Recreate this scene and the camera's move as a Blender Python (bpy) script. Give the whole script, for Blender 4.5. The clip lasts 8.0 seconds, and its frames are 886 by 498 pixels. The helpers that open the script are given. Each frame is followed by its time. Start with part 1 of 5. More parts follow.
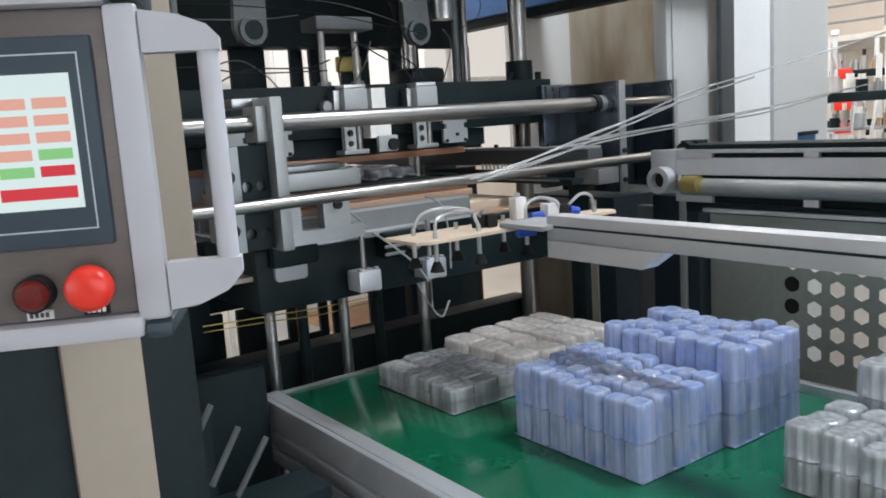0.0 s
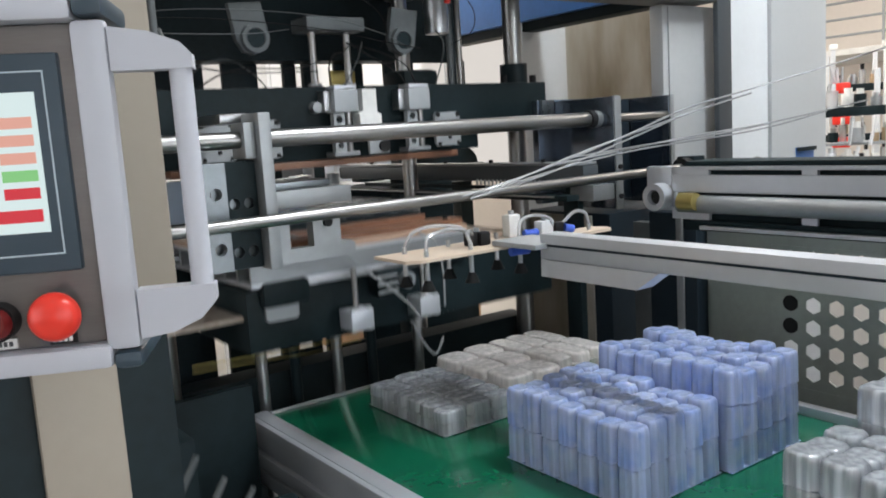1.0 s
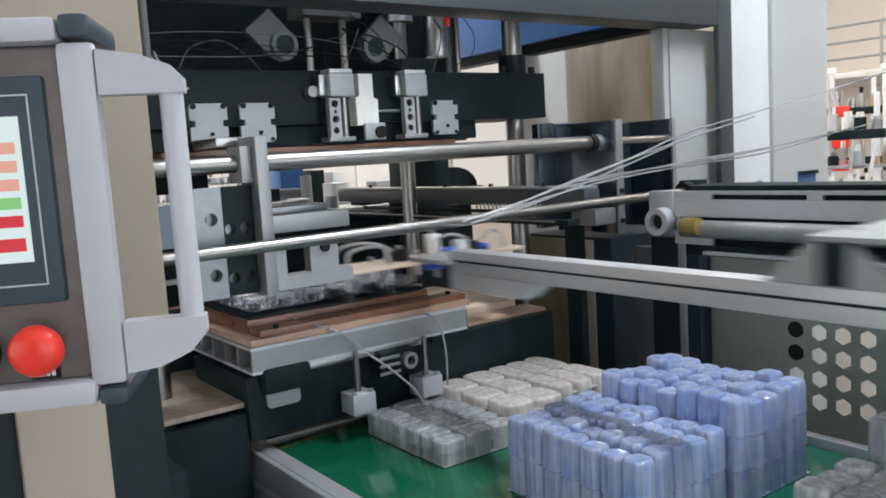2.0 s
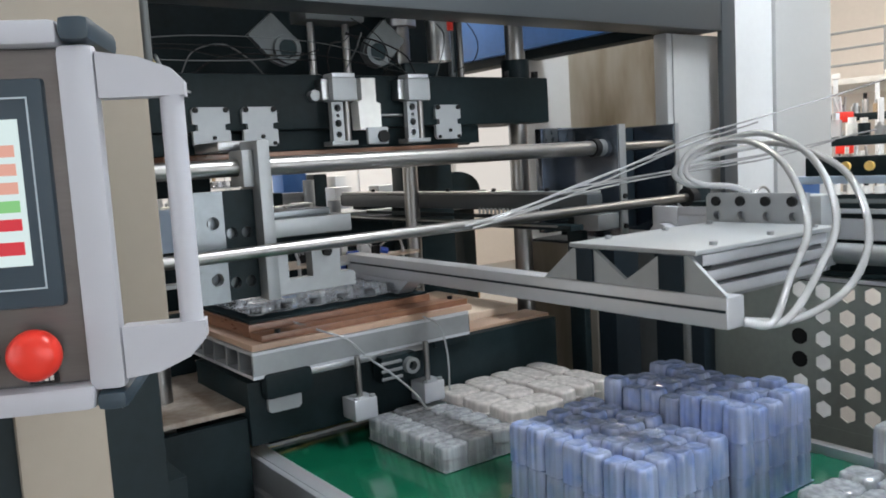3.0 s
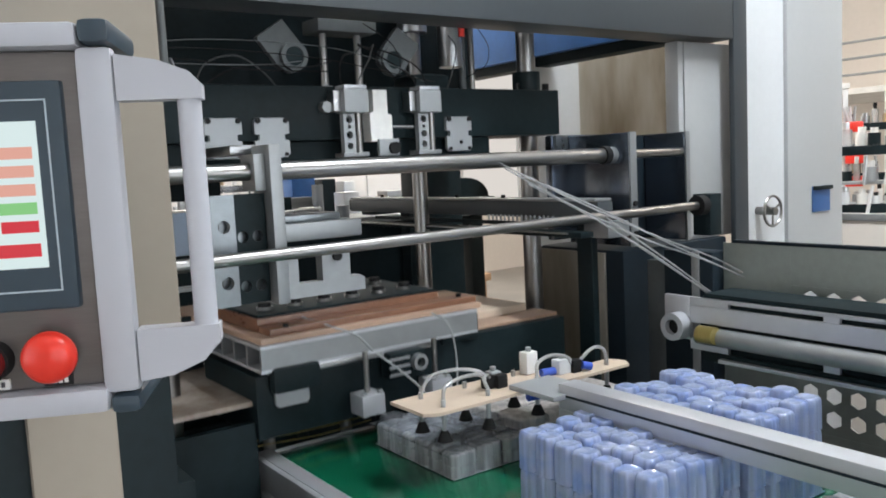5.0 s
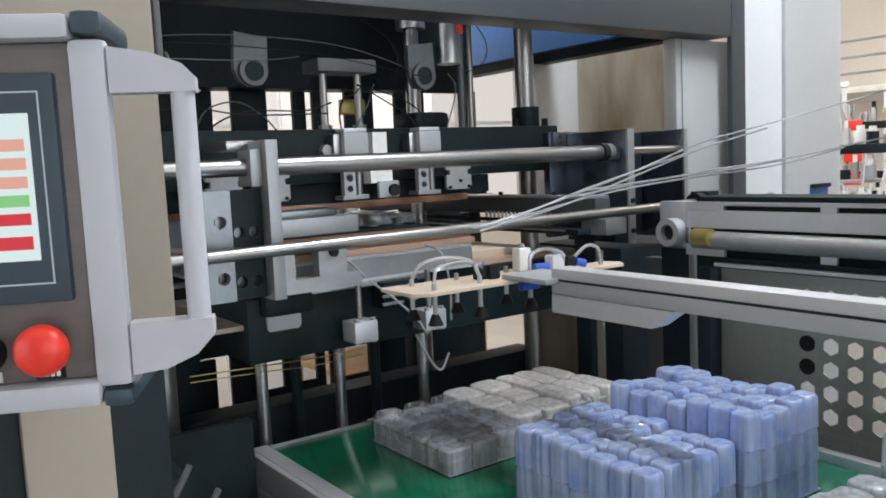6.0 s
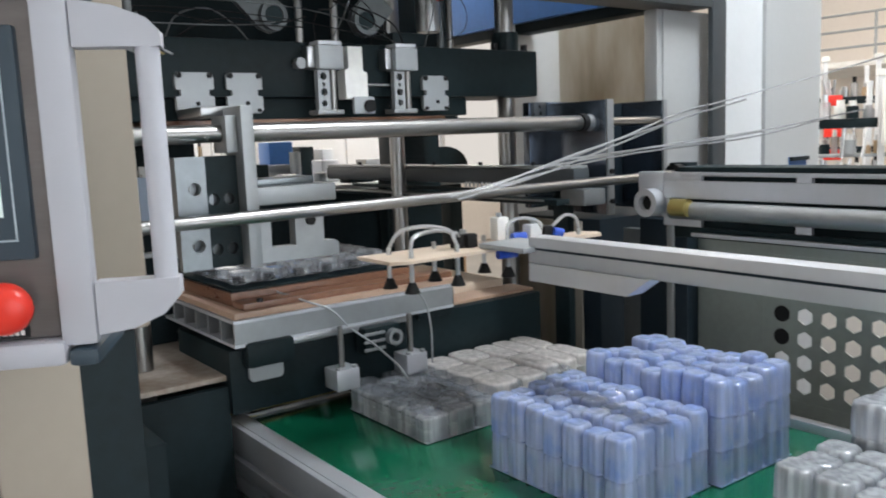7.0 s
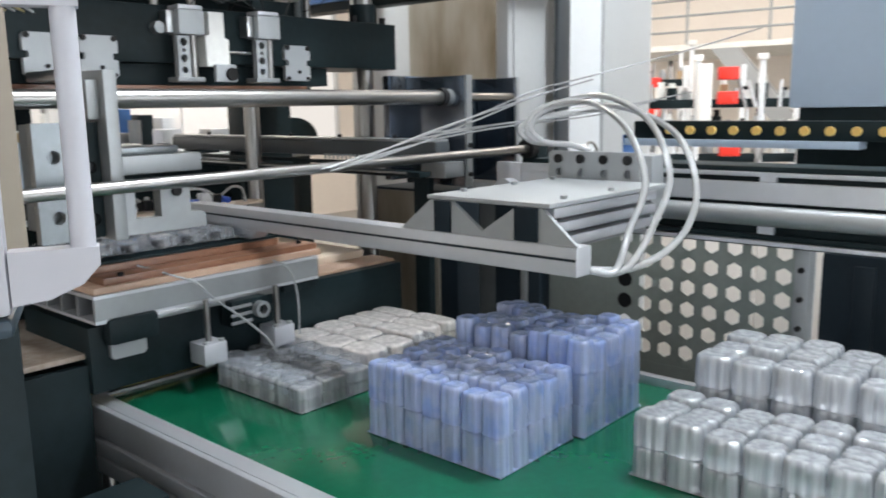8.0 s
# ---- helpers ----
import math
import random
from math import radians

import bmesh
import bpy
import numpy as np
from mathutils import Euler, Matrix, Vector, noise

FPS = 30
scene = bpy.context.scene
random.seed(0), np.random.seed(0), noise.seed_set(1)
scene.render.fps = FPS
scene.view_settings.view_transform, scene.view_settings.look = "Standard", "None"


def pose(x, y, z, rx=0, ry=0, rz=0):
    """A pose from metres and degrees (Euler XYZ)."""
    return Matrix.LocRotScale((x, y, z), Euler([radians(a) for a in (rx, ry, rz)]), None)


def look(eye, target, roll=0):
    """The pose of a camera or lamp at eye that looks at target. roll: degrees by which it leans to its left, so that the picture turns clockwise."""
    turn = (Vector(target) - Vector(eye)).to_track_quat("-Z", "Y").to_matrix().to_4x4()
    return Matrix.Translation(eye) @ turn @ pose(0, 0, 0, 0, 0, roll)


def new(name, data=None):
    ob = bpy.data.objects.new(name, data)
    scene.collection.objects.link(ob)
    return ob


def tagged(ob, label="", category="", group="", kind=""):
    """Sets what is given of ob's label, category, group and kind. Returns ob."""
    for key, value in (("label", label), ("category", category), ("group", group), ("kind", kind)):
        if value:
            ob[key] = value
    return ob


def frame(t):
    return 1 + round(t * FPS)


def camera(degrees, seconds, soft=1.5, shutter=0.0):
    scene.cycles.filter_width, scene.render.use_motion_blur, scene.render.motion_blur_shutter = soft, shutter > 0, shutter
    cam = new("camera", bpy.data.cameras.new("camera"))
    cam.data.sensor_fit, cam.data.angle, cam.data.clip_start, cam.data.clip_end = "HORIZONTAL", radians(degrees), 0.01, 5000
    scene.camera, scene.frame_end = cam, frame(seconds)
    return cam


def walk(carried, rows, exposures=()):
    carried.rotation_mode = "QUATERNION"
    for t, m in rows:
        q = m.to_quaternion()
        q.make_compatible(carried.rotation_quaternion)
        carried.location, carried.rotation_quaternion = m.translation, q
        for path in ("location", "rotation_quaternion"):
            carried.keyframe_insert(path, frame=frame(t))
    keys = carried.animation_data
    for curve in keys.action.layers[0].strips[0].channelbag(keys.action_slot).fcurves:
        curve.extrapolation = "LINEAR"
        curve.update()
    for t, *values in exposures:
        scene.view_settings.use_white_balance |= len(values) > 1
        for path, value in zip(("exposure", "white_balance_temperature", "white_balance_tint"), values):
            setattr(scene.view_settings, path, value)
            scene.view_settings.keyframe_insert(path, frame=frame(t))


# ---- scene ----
cam = camera(56.6, 8.0, soft=1.8, shutter=0.5)
METRES, EYE, TILT, LEAN, TURN = 0.2, 1.5, 0.0, 0.0, -35.8
ROWS = [
    (0.0, 0.0, 0.0, 0.0, -0.58, -8.91, 3.72),
    (0.5, 0.0366, 0.0631, 0.0107, -0.62, -8.59, 3.66),
    (1.0, 0.0722, 0.1541, 0.0356, -0.63, -8.1, 3.57),
    (1.5, 0.0686, 0.2465, 0.0535, -0.72, -7.13, 3.5),
    (3.0, 0.0746, 0.3216, 0.0518, -0.48, -6.26, 3.32),
    (3.5, 0.0582, 0.3355, 0.0584, -0.28, -6.07, 3.16),
    (4.0, 0.0307, 0.3466, 0.0579, -0.15, -5.93, 3.01),
    (4.5, 0.0272, 0.3331, 0.0563, 0.0, -5.79, 2.89),
    (6.0, 0.0532, 0.3417, 0.0344, -0.07, -5.96, 2.64),
    (6.5, 0.0524, 0.3495, 0.0136, -0.04, -6.23, 2.66),
    (7.0, 0.1051, 0.353, -0.0287, -1.19, -7.75, 2.28),
    (7.5, 0.0504, 0.3014, -0.0321, -5.95, -9.19, 1.39),
    (8.0, -0.2800, 0.2422, -0.0202, -12.82, -9.92, 0.9),
]
walk(cam, [(t, pose(0, 0, EYE, TILT, LEAN, TURN) @ pose(METRES * x, METRES * y, METRES * z, 90 + pitch, roll, yaw)) for t, x, y, z, yaw, pitch, roll in ROWS],
     exposures=((0.0, 0.0), (6.6, 0.0), (7.5, 0.15), (8.0, 0.27)))

# ---- light and exposure ----
world = bpy.data.worlds.new("hall_sky")
scene.world = world
world.use_nodes = True
wn = world.node_tree
sky = wn.nodes.new("ShaderNodeTexSky")
sky.sky_type, sky.sun_disc, sky.sun_elevation, sky.sun_rotation = "NISHITA", False, radians(40), radians(60)
wn.links.new(sky.outputs[0], wn.nodes["Background"].inputs[0])
wn.nodes["Background"].inputs[1].default_value = 0.1


def area_lamp(name, eye, target, sx, sy, power, colour=(1, 1, 1)):
    d = bpy.data.lights.new(name, "AREA")
    d.shape, d.size, d.size_y, d.energy, d.color = "RECTANGLE", sx, sy, power, colour
    ob = new(name, d)
    ob.matrix_world = look(eye, target)
    return ob


# (3.4, 4.1), (0.8, 4.6) and (6.8, 2.0) are added to brighten the background
LAMPS = [(-0.6, -0.6, 3), (1.9, 0.2, 108), (-0.6, 2.6, 6), (1.9, 3.4, 50), (3.4, 4.1, 85), (0.8, 4.6, 50), (4.6, 0.4, 36), (4.6, 3.6, 32), (6.8, 2.0, 30)]
for lx, ly, watts in LAMPS:
    area_lamp("tube_light", (lx, ly, 3.86), (lx, ly, 0), 0.35, 1.5, watts, (1.0, 0.90, 0.80) if lx > 3 or ly > 3 else (0.88, 0.945, 1.0))
# daylight through the north windows; south and west ones are added, unseen, for highlights
for wx, watts in ((-1.2, 5), (0.3, 8), (1.8, 17), (3.3, 25)):
    area_lamp("window_light", (wx, -3.85, 1.9), (wx, 0.0, 1.9), 0.22, 2.5, watts, (0.86, 0.93, 1.0))
for wy in (-1.0, 0.6, 2.2):
    area_lamp("window_light", (-3.85, wy, 1.9), (0.0, wy, 1.9), 0.42, 2.5, 1.4, (0.86, 0.93, 1.0))
area_lamp("window_light", (3.0, 8.7, 2.2), (3.0, 1.0, 1.0), 8.0, 2.2, 95, (1.0, 0.965, 0.92))


# ---- materials ----
def material(name, base, rough=0.5, metal=0.0, vary=0.12, scale=8.0, bump=0.05, second=None, stretch=(1, 1, 1), fine=60.0):
    m = bpy.data.materials.new(name)
    m.use_nodes = True
    n, l = m.node_tree.nodes, m.node_tree.links
    b = n["Principled BSDF"]
    tex = n.new("ShaderNodeTexCoord")
    mp = n.new("ShaderNodeMapping")
    mp.inputs["Scale"].default_value = stretch
    l.new(tex.outputs["Object"], mp.inputs[0])
    n1, n2 = n.new("ShaderNodeTexNoise"), n.new("ShaderNodeTexNoise")
    n1.inputs["Scale"].default_value, n1.inputs["Detail"].default_value = scale, 5
    n2.inputs["Scale"].default_value, n2.inputs["Detail"].default_value = fine, 3
    l.new(mp.outputs[0], n1.inputs["Vector"])
    l.new(mp.outputs[0], n2.inputs["Vector"])
    add = n.new("ShaderNodeMath")
    add.operation = "MULTIPLY_ADD"
    l.new(n2.outputs[0], add.inputs[0])
    add.inputs[1].default_value = 0.35
    l.new(n1.outputs[0], add.inputs[2])
    ramp = n.new("ShaderNodeMapRange")
    ramp.inputs[1].default_value, ramp.inputs[2].default_value = 0.45, 0.95
    l.new(add.outputs[0], ramp.inputs[0])
    mix = n.new("ShaderNodeMix")
    mix.data_type = "RGBA"
    lo = tuple(c * (1 - vary) for c in base) if second is None else second
    hi = tuple(min(1, c * (1 + vary)) for c in base)
    mix.inputs[6].default_value, mix.inputs[7].default_value = (*lo, 1), (*hi, 1)
    l.new(ramp.outputs[0], mix.inputs[0])
    l.new(mix.outputs[2], b.inputs["Base Color"])
    rr = n.new("ShaderNodeMapRange")
    rr.inputs[3].default_value, rr.inputs[4].default_value = max(0.02, rough - 0.08), min(1, rough + 0.1)
    l.new(add.outputs[0], rr.inputs[0])
    l.new(rr.outputs[0], b.inputs["Roughness"])
    b.inputs["Metallic"].default_value = metal
    if max(base) < 0.05:
        b.inputs["Specular IOR Level"].default_value = 0.15
    if bump:
        bp = n.new("ShaderNodeBump")
        bp.inputs["Strength"].default_value, bp.inputs["Distance"].default_value = bump, 0.002
        l.new(n2.outputs[0], bp.inputs["Height"])
        l.new(bp.outputs[0], b.inputs["Normal"])
    return m


def plastic_film(name, tint, body, share, rough=0.06):
    """Thin clear thermoformed sheet: see-through, with a share of milky body and a gloss."""
    m = bpy.data.materials.new(name)
    m.use_nodes = True
    n, l = m.node_tree.nodes, m.node_tree.links
    n.remove(n["Principled BSDF"])
    tr, di, ts, gl = (n.new(k) for k in ("ShaderNodeBsdfTransparent", "ShaderNodeBsdfDiffuse", "ShaderNodeBsdfTranslucent", "ShaderNodeBsdfGlossy"))
    tr.inputs[0].default_value = (*tint, 1)
    di.inputs[0].default_value = ts.inputs[0].default_value = (*body, 1)
    gl.inputs["Roughness"].default_value = rough
    m0, m1, m2 = (n.new("ShaderNodeMixShader") for _ in range(3))
    l.new(di.outputs[0], m0.inputs[1])
    l.new(ts.outputs[0], m0.inputs[2])
    m0.inputs[0].default_value = 0.2
    m1.inputs[0].default_value = share
    l.new(tr.outputs[0], m1.inputs[1])
    l.new(m0.outputs[0], m1.inputs[2])
    fr = n.new("ShaderNodeFresnel")
    fr.inputs[0].default_value = 1.45
    l.new(fr.outputs[0], m2.inputs[0])
    l.new(m1.outputs[0], m2.inputs[1])
    l.new(gl.outputs[0], m2.inputs[2])
    l.new(m2.outputs[0], n["Material Output"].inputs[0])
    return m


def formed_plastic(name, tint, body, share, rough=0.05, deep=None, gloss=2.2):
    """Formed thin sheet: clear plastic with a milky share and uneven, drawn-out surface."""
    m = bpy.data.materials.new(name)
    m.use_nodes = True
    n, l = m.node_tree.nodes, m.node_tree.links
    n.remove(n["Principled BSDF"])
    clear = n.new("ShaderNodeBsdfTransparent")
    clear.inputs[0].default_value = (*tint, 1)
    tex, mp, nz, bp = (n.new(k) for k in ("ShaderNodeTexCoord", "ShaderNodeMapping", "ShaderNodeTexNoise", "ShaderNodeBump"))
    mp.inputs["Scale"].default_value = (90, 90, 34)
    nz.inputs["Scale"].default_value, nz.inputs["Detail"].default_value = 1.0, 2
    info, shift = n.new("ShaderNodeObjectInfo"), n.new("ShaderNodeVectorMath")
    shift.operation = "ADD"
    l.new(tex.outputs["Object"], shift.inputs[0])
    l.new(info.outputs["Random"], shift.inputs[1])
    l.new(shift.outputs[0], mp.inputs[0])
    l.new(mp.outputs[0], nz.inputs["Vector"])
    bp.inputs["Strength"].default_value, bp.inputs["Distance"].default_value = 0.06, 0.004
    # vertical whitish streaks in the milky share stand in for highlights on the walls
    mp2, glint_streak, hr = n.new("ShaderNodeMapping"), n.new("ShaderNodeTexNoise"), n.new("ShaderNodeMapRange")
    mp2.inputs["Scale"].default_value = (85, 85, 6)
    glint_streak.inputs["Scale"].default_value, glint_streak.inputs["Detail"].default_value = 1.0, 3
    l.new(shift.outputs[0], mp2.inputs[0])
    l.new(mp2.outputs[0], glint_streak.inputs["Vector"])
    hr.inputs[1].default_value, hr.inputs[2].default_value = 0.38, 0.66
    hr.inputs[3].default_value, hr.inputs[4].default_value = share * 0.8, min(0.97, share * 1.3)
    l.new(glint_streak.outputs[0], hr.inputs[0])
    l.new(nz.outputs[0], bp.inputs["Height"])
    di, ts, gl = (n.new(k) for k in ("ShaderNodeBsdfDiffuse", "ShaderNodeBsdfTranslucent", "ShaderNodeBsdfGlossy"))
    di.inputs[0].default_value = ts.inputs[0].default_value = (*body, 1)
    if deep:
        big, br, mixed = n.new("ShaderNodeTexNoise"), n.new("ShaderNodeMapRange"), n.new("ShaderNodeMix")
        mixed.data_type = "RGBA"
        big.inputs["Scale"].default_value, big.inputs["Detail"].default_value = 26.0, 2
        l.new(shift.outputs[0], big.inputs["Vector"])
        br.inputs[1].default_value, br.inputs[2].default_value = 0.34, 0.56
        l.new(big.outputs[0], br.inputs[0])
        l.new(br.outputs[0], mixed.inputs[0])
        mixed.inputs[6].default_value, mixed.inputs[7].default_value = (*deep, 1), (*body, 1)
        l.new(mixed.outputs[2], di.inputs[0])
        l.new(mixed.outputs[2], ts.inputs[0])
    gl.inputs["Roughness"].default_value = rough
    l.new(bp.outputs[0], gl.inputs["Normal"])
    m0, m1, m2 = (n.new("ShaderNodeMixShader") for _ in range(3))
    l.new(di.outputs[0], m0.inputs[1])
    l.new(ts.outputs[0], m0.inputs[2])
    fr = n.new("ShaderNodeFresnel")
    fr.inputs[0].default_value = gloss
    m0.inputs[0].default_value = 0.45
    l.new(bp.outputs[0], fr.inputs["Normal"])
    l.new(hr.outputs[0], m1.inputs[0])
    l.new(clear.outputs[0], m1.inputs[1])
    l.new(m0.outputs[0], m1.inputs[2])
    l.new(fr.outputs[0], m2.inputs[0])
    l.new(m1.outputs[0], m2.inputs[1])
    l.new(gl.outputs[0], m2.inputs[2])
    l.new(m2.outputs[0], n["Material Output"].inputs[0])
    return m


def glow(name, colour, strength, base=(0.03, 0.03, 0.03)):
    m = material(name, base, 0.3)
    b = m.node_tree.nodes["Principled BSDF"]
    b.inputs["Emission Color"].default_value = (*colour, 1)
    b.inputs["Emission Strength"].default_value = strength
    return m


BLUED = material("blued_steel", (0.19, 0.225, 0.28), 0.15, 0.9, 0.35, 5, 0.02)
DARK_STEEL = material("dark_ground_steel", (0.20, 0.22, 0.235), 0.26, 0.9, 0.25, 5, 0.03)
STEEL = material("machined_steel", (0.42, 0.43, 0.44), 0.3, 1.0, 0.15, 6, 0.03, stretch=(1, 1, 8))
CHROME = material("chrome", (0.28, 0.275, 0.27), 0.29, 1.0, 0.02, 4, 0.0)
ALU = material("anodised_aluminium", (0.55, 0.57, 0.61), 0.36, 0.55, 0.07, 5, 0.04)
ALU_DULL = material("dull_aluminium", (0.31, 0.325, 0.335), 0.42, 0.7, 0.12, 7, 0.05)
GALV = material("pale_sheet_metal", (0.34, 0.36, 0.375), 0.45, 0.35, 0.08, 4, 0.04)
# dull steel, darkened to hold the shade inside the upper press
SHADE_STEEL = material("dull_steel_shade_tone", (0.10, 0.11, 0.115), 0.5, 0.4, 0.2, 8, 0.05)
BLACK = material("black_paint", (0.010, 0.018, 0.021), 0.5, 0.0, 0.35, 5, 0.05)
OXIDE = material("blackened_steel", (0.009, 0.017, 0.020), 0.42, 0.0, 0.4, 6, 0.06)
FRAME_GREY = material("dark_grey_paint", (0.045, 0.054, 0.062), 0.4, 0.0, 0.1, 4, 0.06)
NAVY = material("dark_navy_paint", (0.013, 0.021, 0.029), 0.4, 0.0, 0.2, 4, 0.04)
LIGHT_GREY = material("light_grey_paint", (0.43, 0.44, 0.445), 0.45, 0.0, 0.05, 3, 0.05)
WHITE_PAINT = material("white_powder_coat", (0.66, 0.68, 0.70), 0.42, 0.0, 0.05, 3, 0.05)
BEIGE = material("beige_paint", (0.29, 0.25, 0.205), 0.5, 0.0, 0.06, 3, 0.08)
PANEL_BROWN = material("brushed_bronze_grey_panel", (0.17, 0.155, 0.15), 0.36, 0.6, 0.15, 3, 0.03, stretch=(1, 1, 12))
HMI_WHITE = material("white_plastic", (0.44, 0.45, 0.50), 0.4, 0.0, 0.03, 4, 0.03)
BEZEL = material("dark_blue_grey_plastic", (0.03, 0.05, 0.07), 0.4, 0.0, 0.1, 6, 0.03)
BEZEL_LINE = material("pale_grey_print", (0.42, 0.5, 0.56), 0.5)
RED_PLASTIC = material("red_plastic", (0.75, 0.035, 0.02), 0.28, 0.0, 0.06, 10, 0.0)
RED_DARK = material("dark_red_lens", (0.12, 0.012, 0.012), 0.15, 0.0, 0.3, 30, 0.0)
LABEL_WHITE = material("white_label", (0.78, 0.78, 0.76), 0.6)
INK = material("dark_ink", (0.06, 0.06, 0.07), 0.6)
SCREEN = glow("lit_screen", (0.78, 0.93, 0.93), 0.85)
SCR_PEACH = glow("screen_peach", (0.90, 0.45, 0.36), 0.8)
SCR_GREEN = glow("screen_green", (0.28, 0.70, 0.26), 0.8)
SCR_RED = glow("screen_red", (0.72, 0.03, 0.05), 0.85)
SCR_YELLOW = glow("screen_yellow", (0.98, 0.82, 0.25), 0.9)
COPPER_BOARD = material("brown_tooling_board", (0.25, 0.125, 0.075), 0.26, 0.0, 0.2, 4, 0.04, second=(0.12, 0.055, 0.035), stretch=(1, 1, 3))
TAN_BOARD = material("tan_tooling_board", (0.44, 0.30, 0.22), 0.35, 0.0, 0.12, 9, 0.06)
MDF = material("pale_fibreboard", (0.58, 0.47, 0.37), 0.5, 0.0, 0.07, 14, 0.06)
RUBBER = material("black_rubber", (0.015, 0.015, 0.016), 0.5, 0.0, 0.2, 12, 0.05)
BLUE_FIT = material("blue_plastic", (0.03, 0.09, 0.5), 0.3)
BELT = material("green_pvc_belt", (0.005, 0.10, 0.052), 0.08, 0.0, 0.25, 3, 0.03)
# blurred brown reflections are put into this steel's base colour
REFLECT_STEEL = material("stainless_brown_reflection", (0.46, 0.44, 0.40), 0.42, 0.35, 0.1, 3.2, 0.02, second=(0.10, 0.07, 0.03), stretch=(1, 1, 0.3), fine=9)
PERF = material("perforated_stainless", (0.31, 0.345, 0.325), 0.36, 0.5, 0.15, 3, 0.04)
SIDE_BLUE = material("bright_blue_paint", (0.06, 0.20, 0.55), 0.4, 0.0, 0.15, 3, 0.04)
BLUE_PANEL = material("pale_blue_paint", (0.45, 0.56, 0.71), 0.5, 0.0, 0.04, 3, 0.04)
DEEP_BLUE = material("blue_paint", (0.035, 0.12, 0.33), 0.4, 0.0, 0.15, 3, 0.04)
YELLOW = material("yellow_plastic", (0.85, 0.58, 0.18), 0.4)
BRASS = material("brass", (0.45, 0.36, 0.13), 0.3, 0.8)
STAINED = material("stained_sheet_metal", (0.46, 0.42, 0.38), 0.5, 0.3, 0.2, 9, 0.08, second=(0.20, 0.13, 0.08))
CONCRETE = material("painted_concrete", (0.36, 0.34, 0.31), 0.5, 0.0, 0.15, 1.5, 0.1, fine=25)
HALL_WALL = material("cream_wall", (0.82, 0.76, 0.70), 0.7, 0.0, 0.06, 0.8, 0.06, fine=20)
CEILING = material("white_ceiling", (0.7, 0.69, 0.66), 0.8, 0.0, 0.06, 0.8, 0.05)
WOOD = material("plywood", (0.42, 0.27, 0.16), 0.55, 0.0, 0.2, 6, 0.1, stretch=(1, 8, 1))
CARDBOARD = material("cardboard", (0.45, 0.33, 0.21), 0.7, 0.0, 0.1, 8, 0.1)
CLEAR_TUBE = plastic_film("clear_tube", (0.97, 0.98, 0.99), (0.95, 0.96, 0.98), 0.33)
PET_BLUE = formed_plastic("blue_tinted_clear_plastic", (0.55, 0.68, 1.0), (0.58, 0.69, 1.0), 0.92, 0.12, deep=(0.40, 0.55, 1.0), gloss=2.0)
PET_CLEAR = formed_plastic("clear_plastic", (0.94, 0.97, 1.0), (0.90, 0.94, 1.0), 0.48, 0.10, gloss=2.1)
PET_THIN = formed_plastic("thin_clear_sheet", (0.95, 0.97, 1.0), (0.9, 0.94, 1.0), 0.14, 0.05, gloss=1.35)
# clear plastic made milky and warm to hold the light from behind
PET_BACKLIT = formed_plastic("clear_plastic_backlit_tone", (1.0, 0.97, 0.95), (1.0, 0.95, 0.92), 0.88, 0.18, gloss=1.9)
LAMP_GLOW = glow("lamp_tube", (1.0, 0.97, 0.92), 6.0)
DAY_GLOW = glow("bright_daylight", (1.0, 0.94, 0.88), 0.7)
FILL_GLOW = glow("pale_fill_glow", (0.86, 0.93, 1.0), 4.0)


# ---- mesh helpers ----
def box(bm, x0, x1, y0, y1, z0, z1, bev=0.0):
    g = bmesh.ops.create_cube(bm, size=1.0)
    for v in g["verts"]:
        v.co = Vector(((x0 + x1) / 2 + v.co.x * (x1 - x0), (y0 + y1) / 2 + v.co.y * (y1 - y0), (z0 + z1) / 2 + v.co.z * (z1 - z0)))
    if bev > 0:
        ed = list({e for v in g["verts"] for e in v.link_edges})
        bmesh.ops.bevel(bm, geom=ed, offset=bev, segments=2, affect="EDGES", profile=0.6)
    return bm


def rod(bm, a, b, r, seg=20, r2=None):
    a, b = Vector(a), Vector(b)
    d = b - a
    m = Matrix.Translation((a + b) / 2) @ d.to_track_quat("Z", "Y").to_matrix().to_4x4()
    bmesh.ops.create_cone(bm, cap_ends=True, segments=seg, radius1=r, radius2=r if r2 is None else r2, depth=d.length, matrix=m)
    return bm


def ring(bm, a, b, r_out, r_in, seg=24):
    """A short tube from a to b."""
    a, b = Vector(a), Vector(b)
    q = (b - a).to_track_quat("Z", "Y").to_matrix()
    loops = []
    for p, r in ((a, r_out), (b, r_out), (b, r_in), (a, r_in)):
        loops.append([bm.verts.new(p + q @ Vector((r * math.cos(2 * math.pi * i / seg), r * math.sin(2 * math.pi * i / seg), 0))) for i in range(seg)])
    for k in range(4):
        u, w = loops[k], loops[(k + 1) % 4]
        for i in range(seg):
            bm.faces.new((u[i], u[(i + 1) % seg], w[(i + 1) % seg], w[i]))
    return bm


def smooth_path(pts, n=8):
    """Points along a smooth curve through pts."""
    p = [Vector(q) for q in pts]
    p = [p[0] * 2 - p[1]] + p + [p[-1] * 2 - p[-2]]
    out = []
    for i in range(1, len(p) - 2):
        for k in range(n):
            t = k / n
            a, b, c, d = p[i - 1:i + 3]
            out.append(0.5 * (2 * b + (c - a) * t + (2 * a - 5 * b + 4 * c - d) * t * t + (3 * b - a - 3 * c + d) * t ** 3))
    out.append(p[-2])
    return out


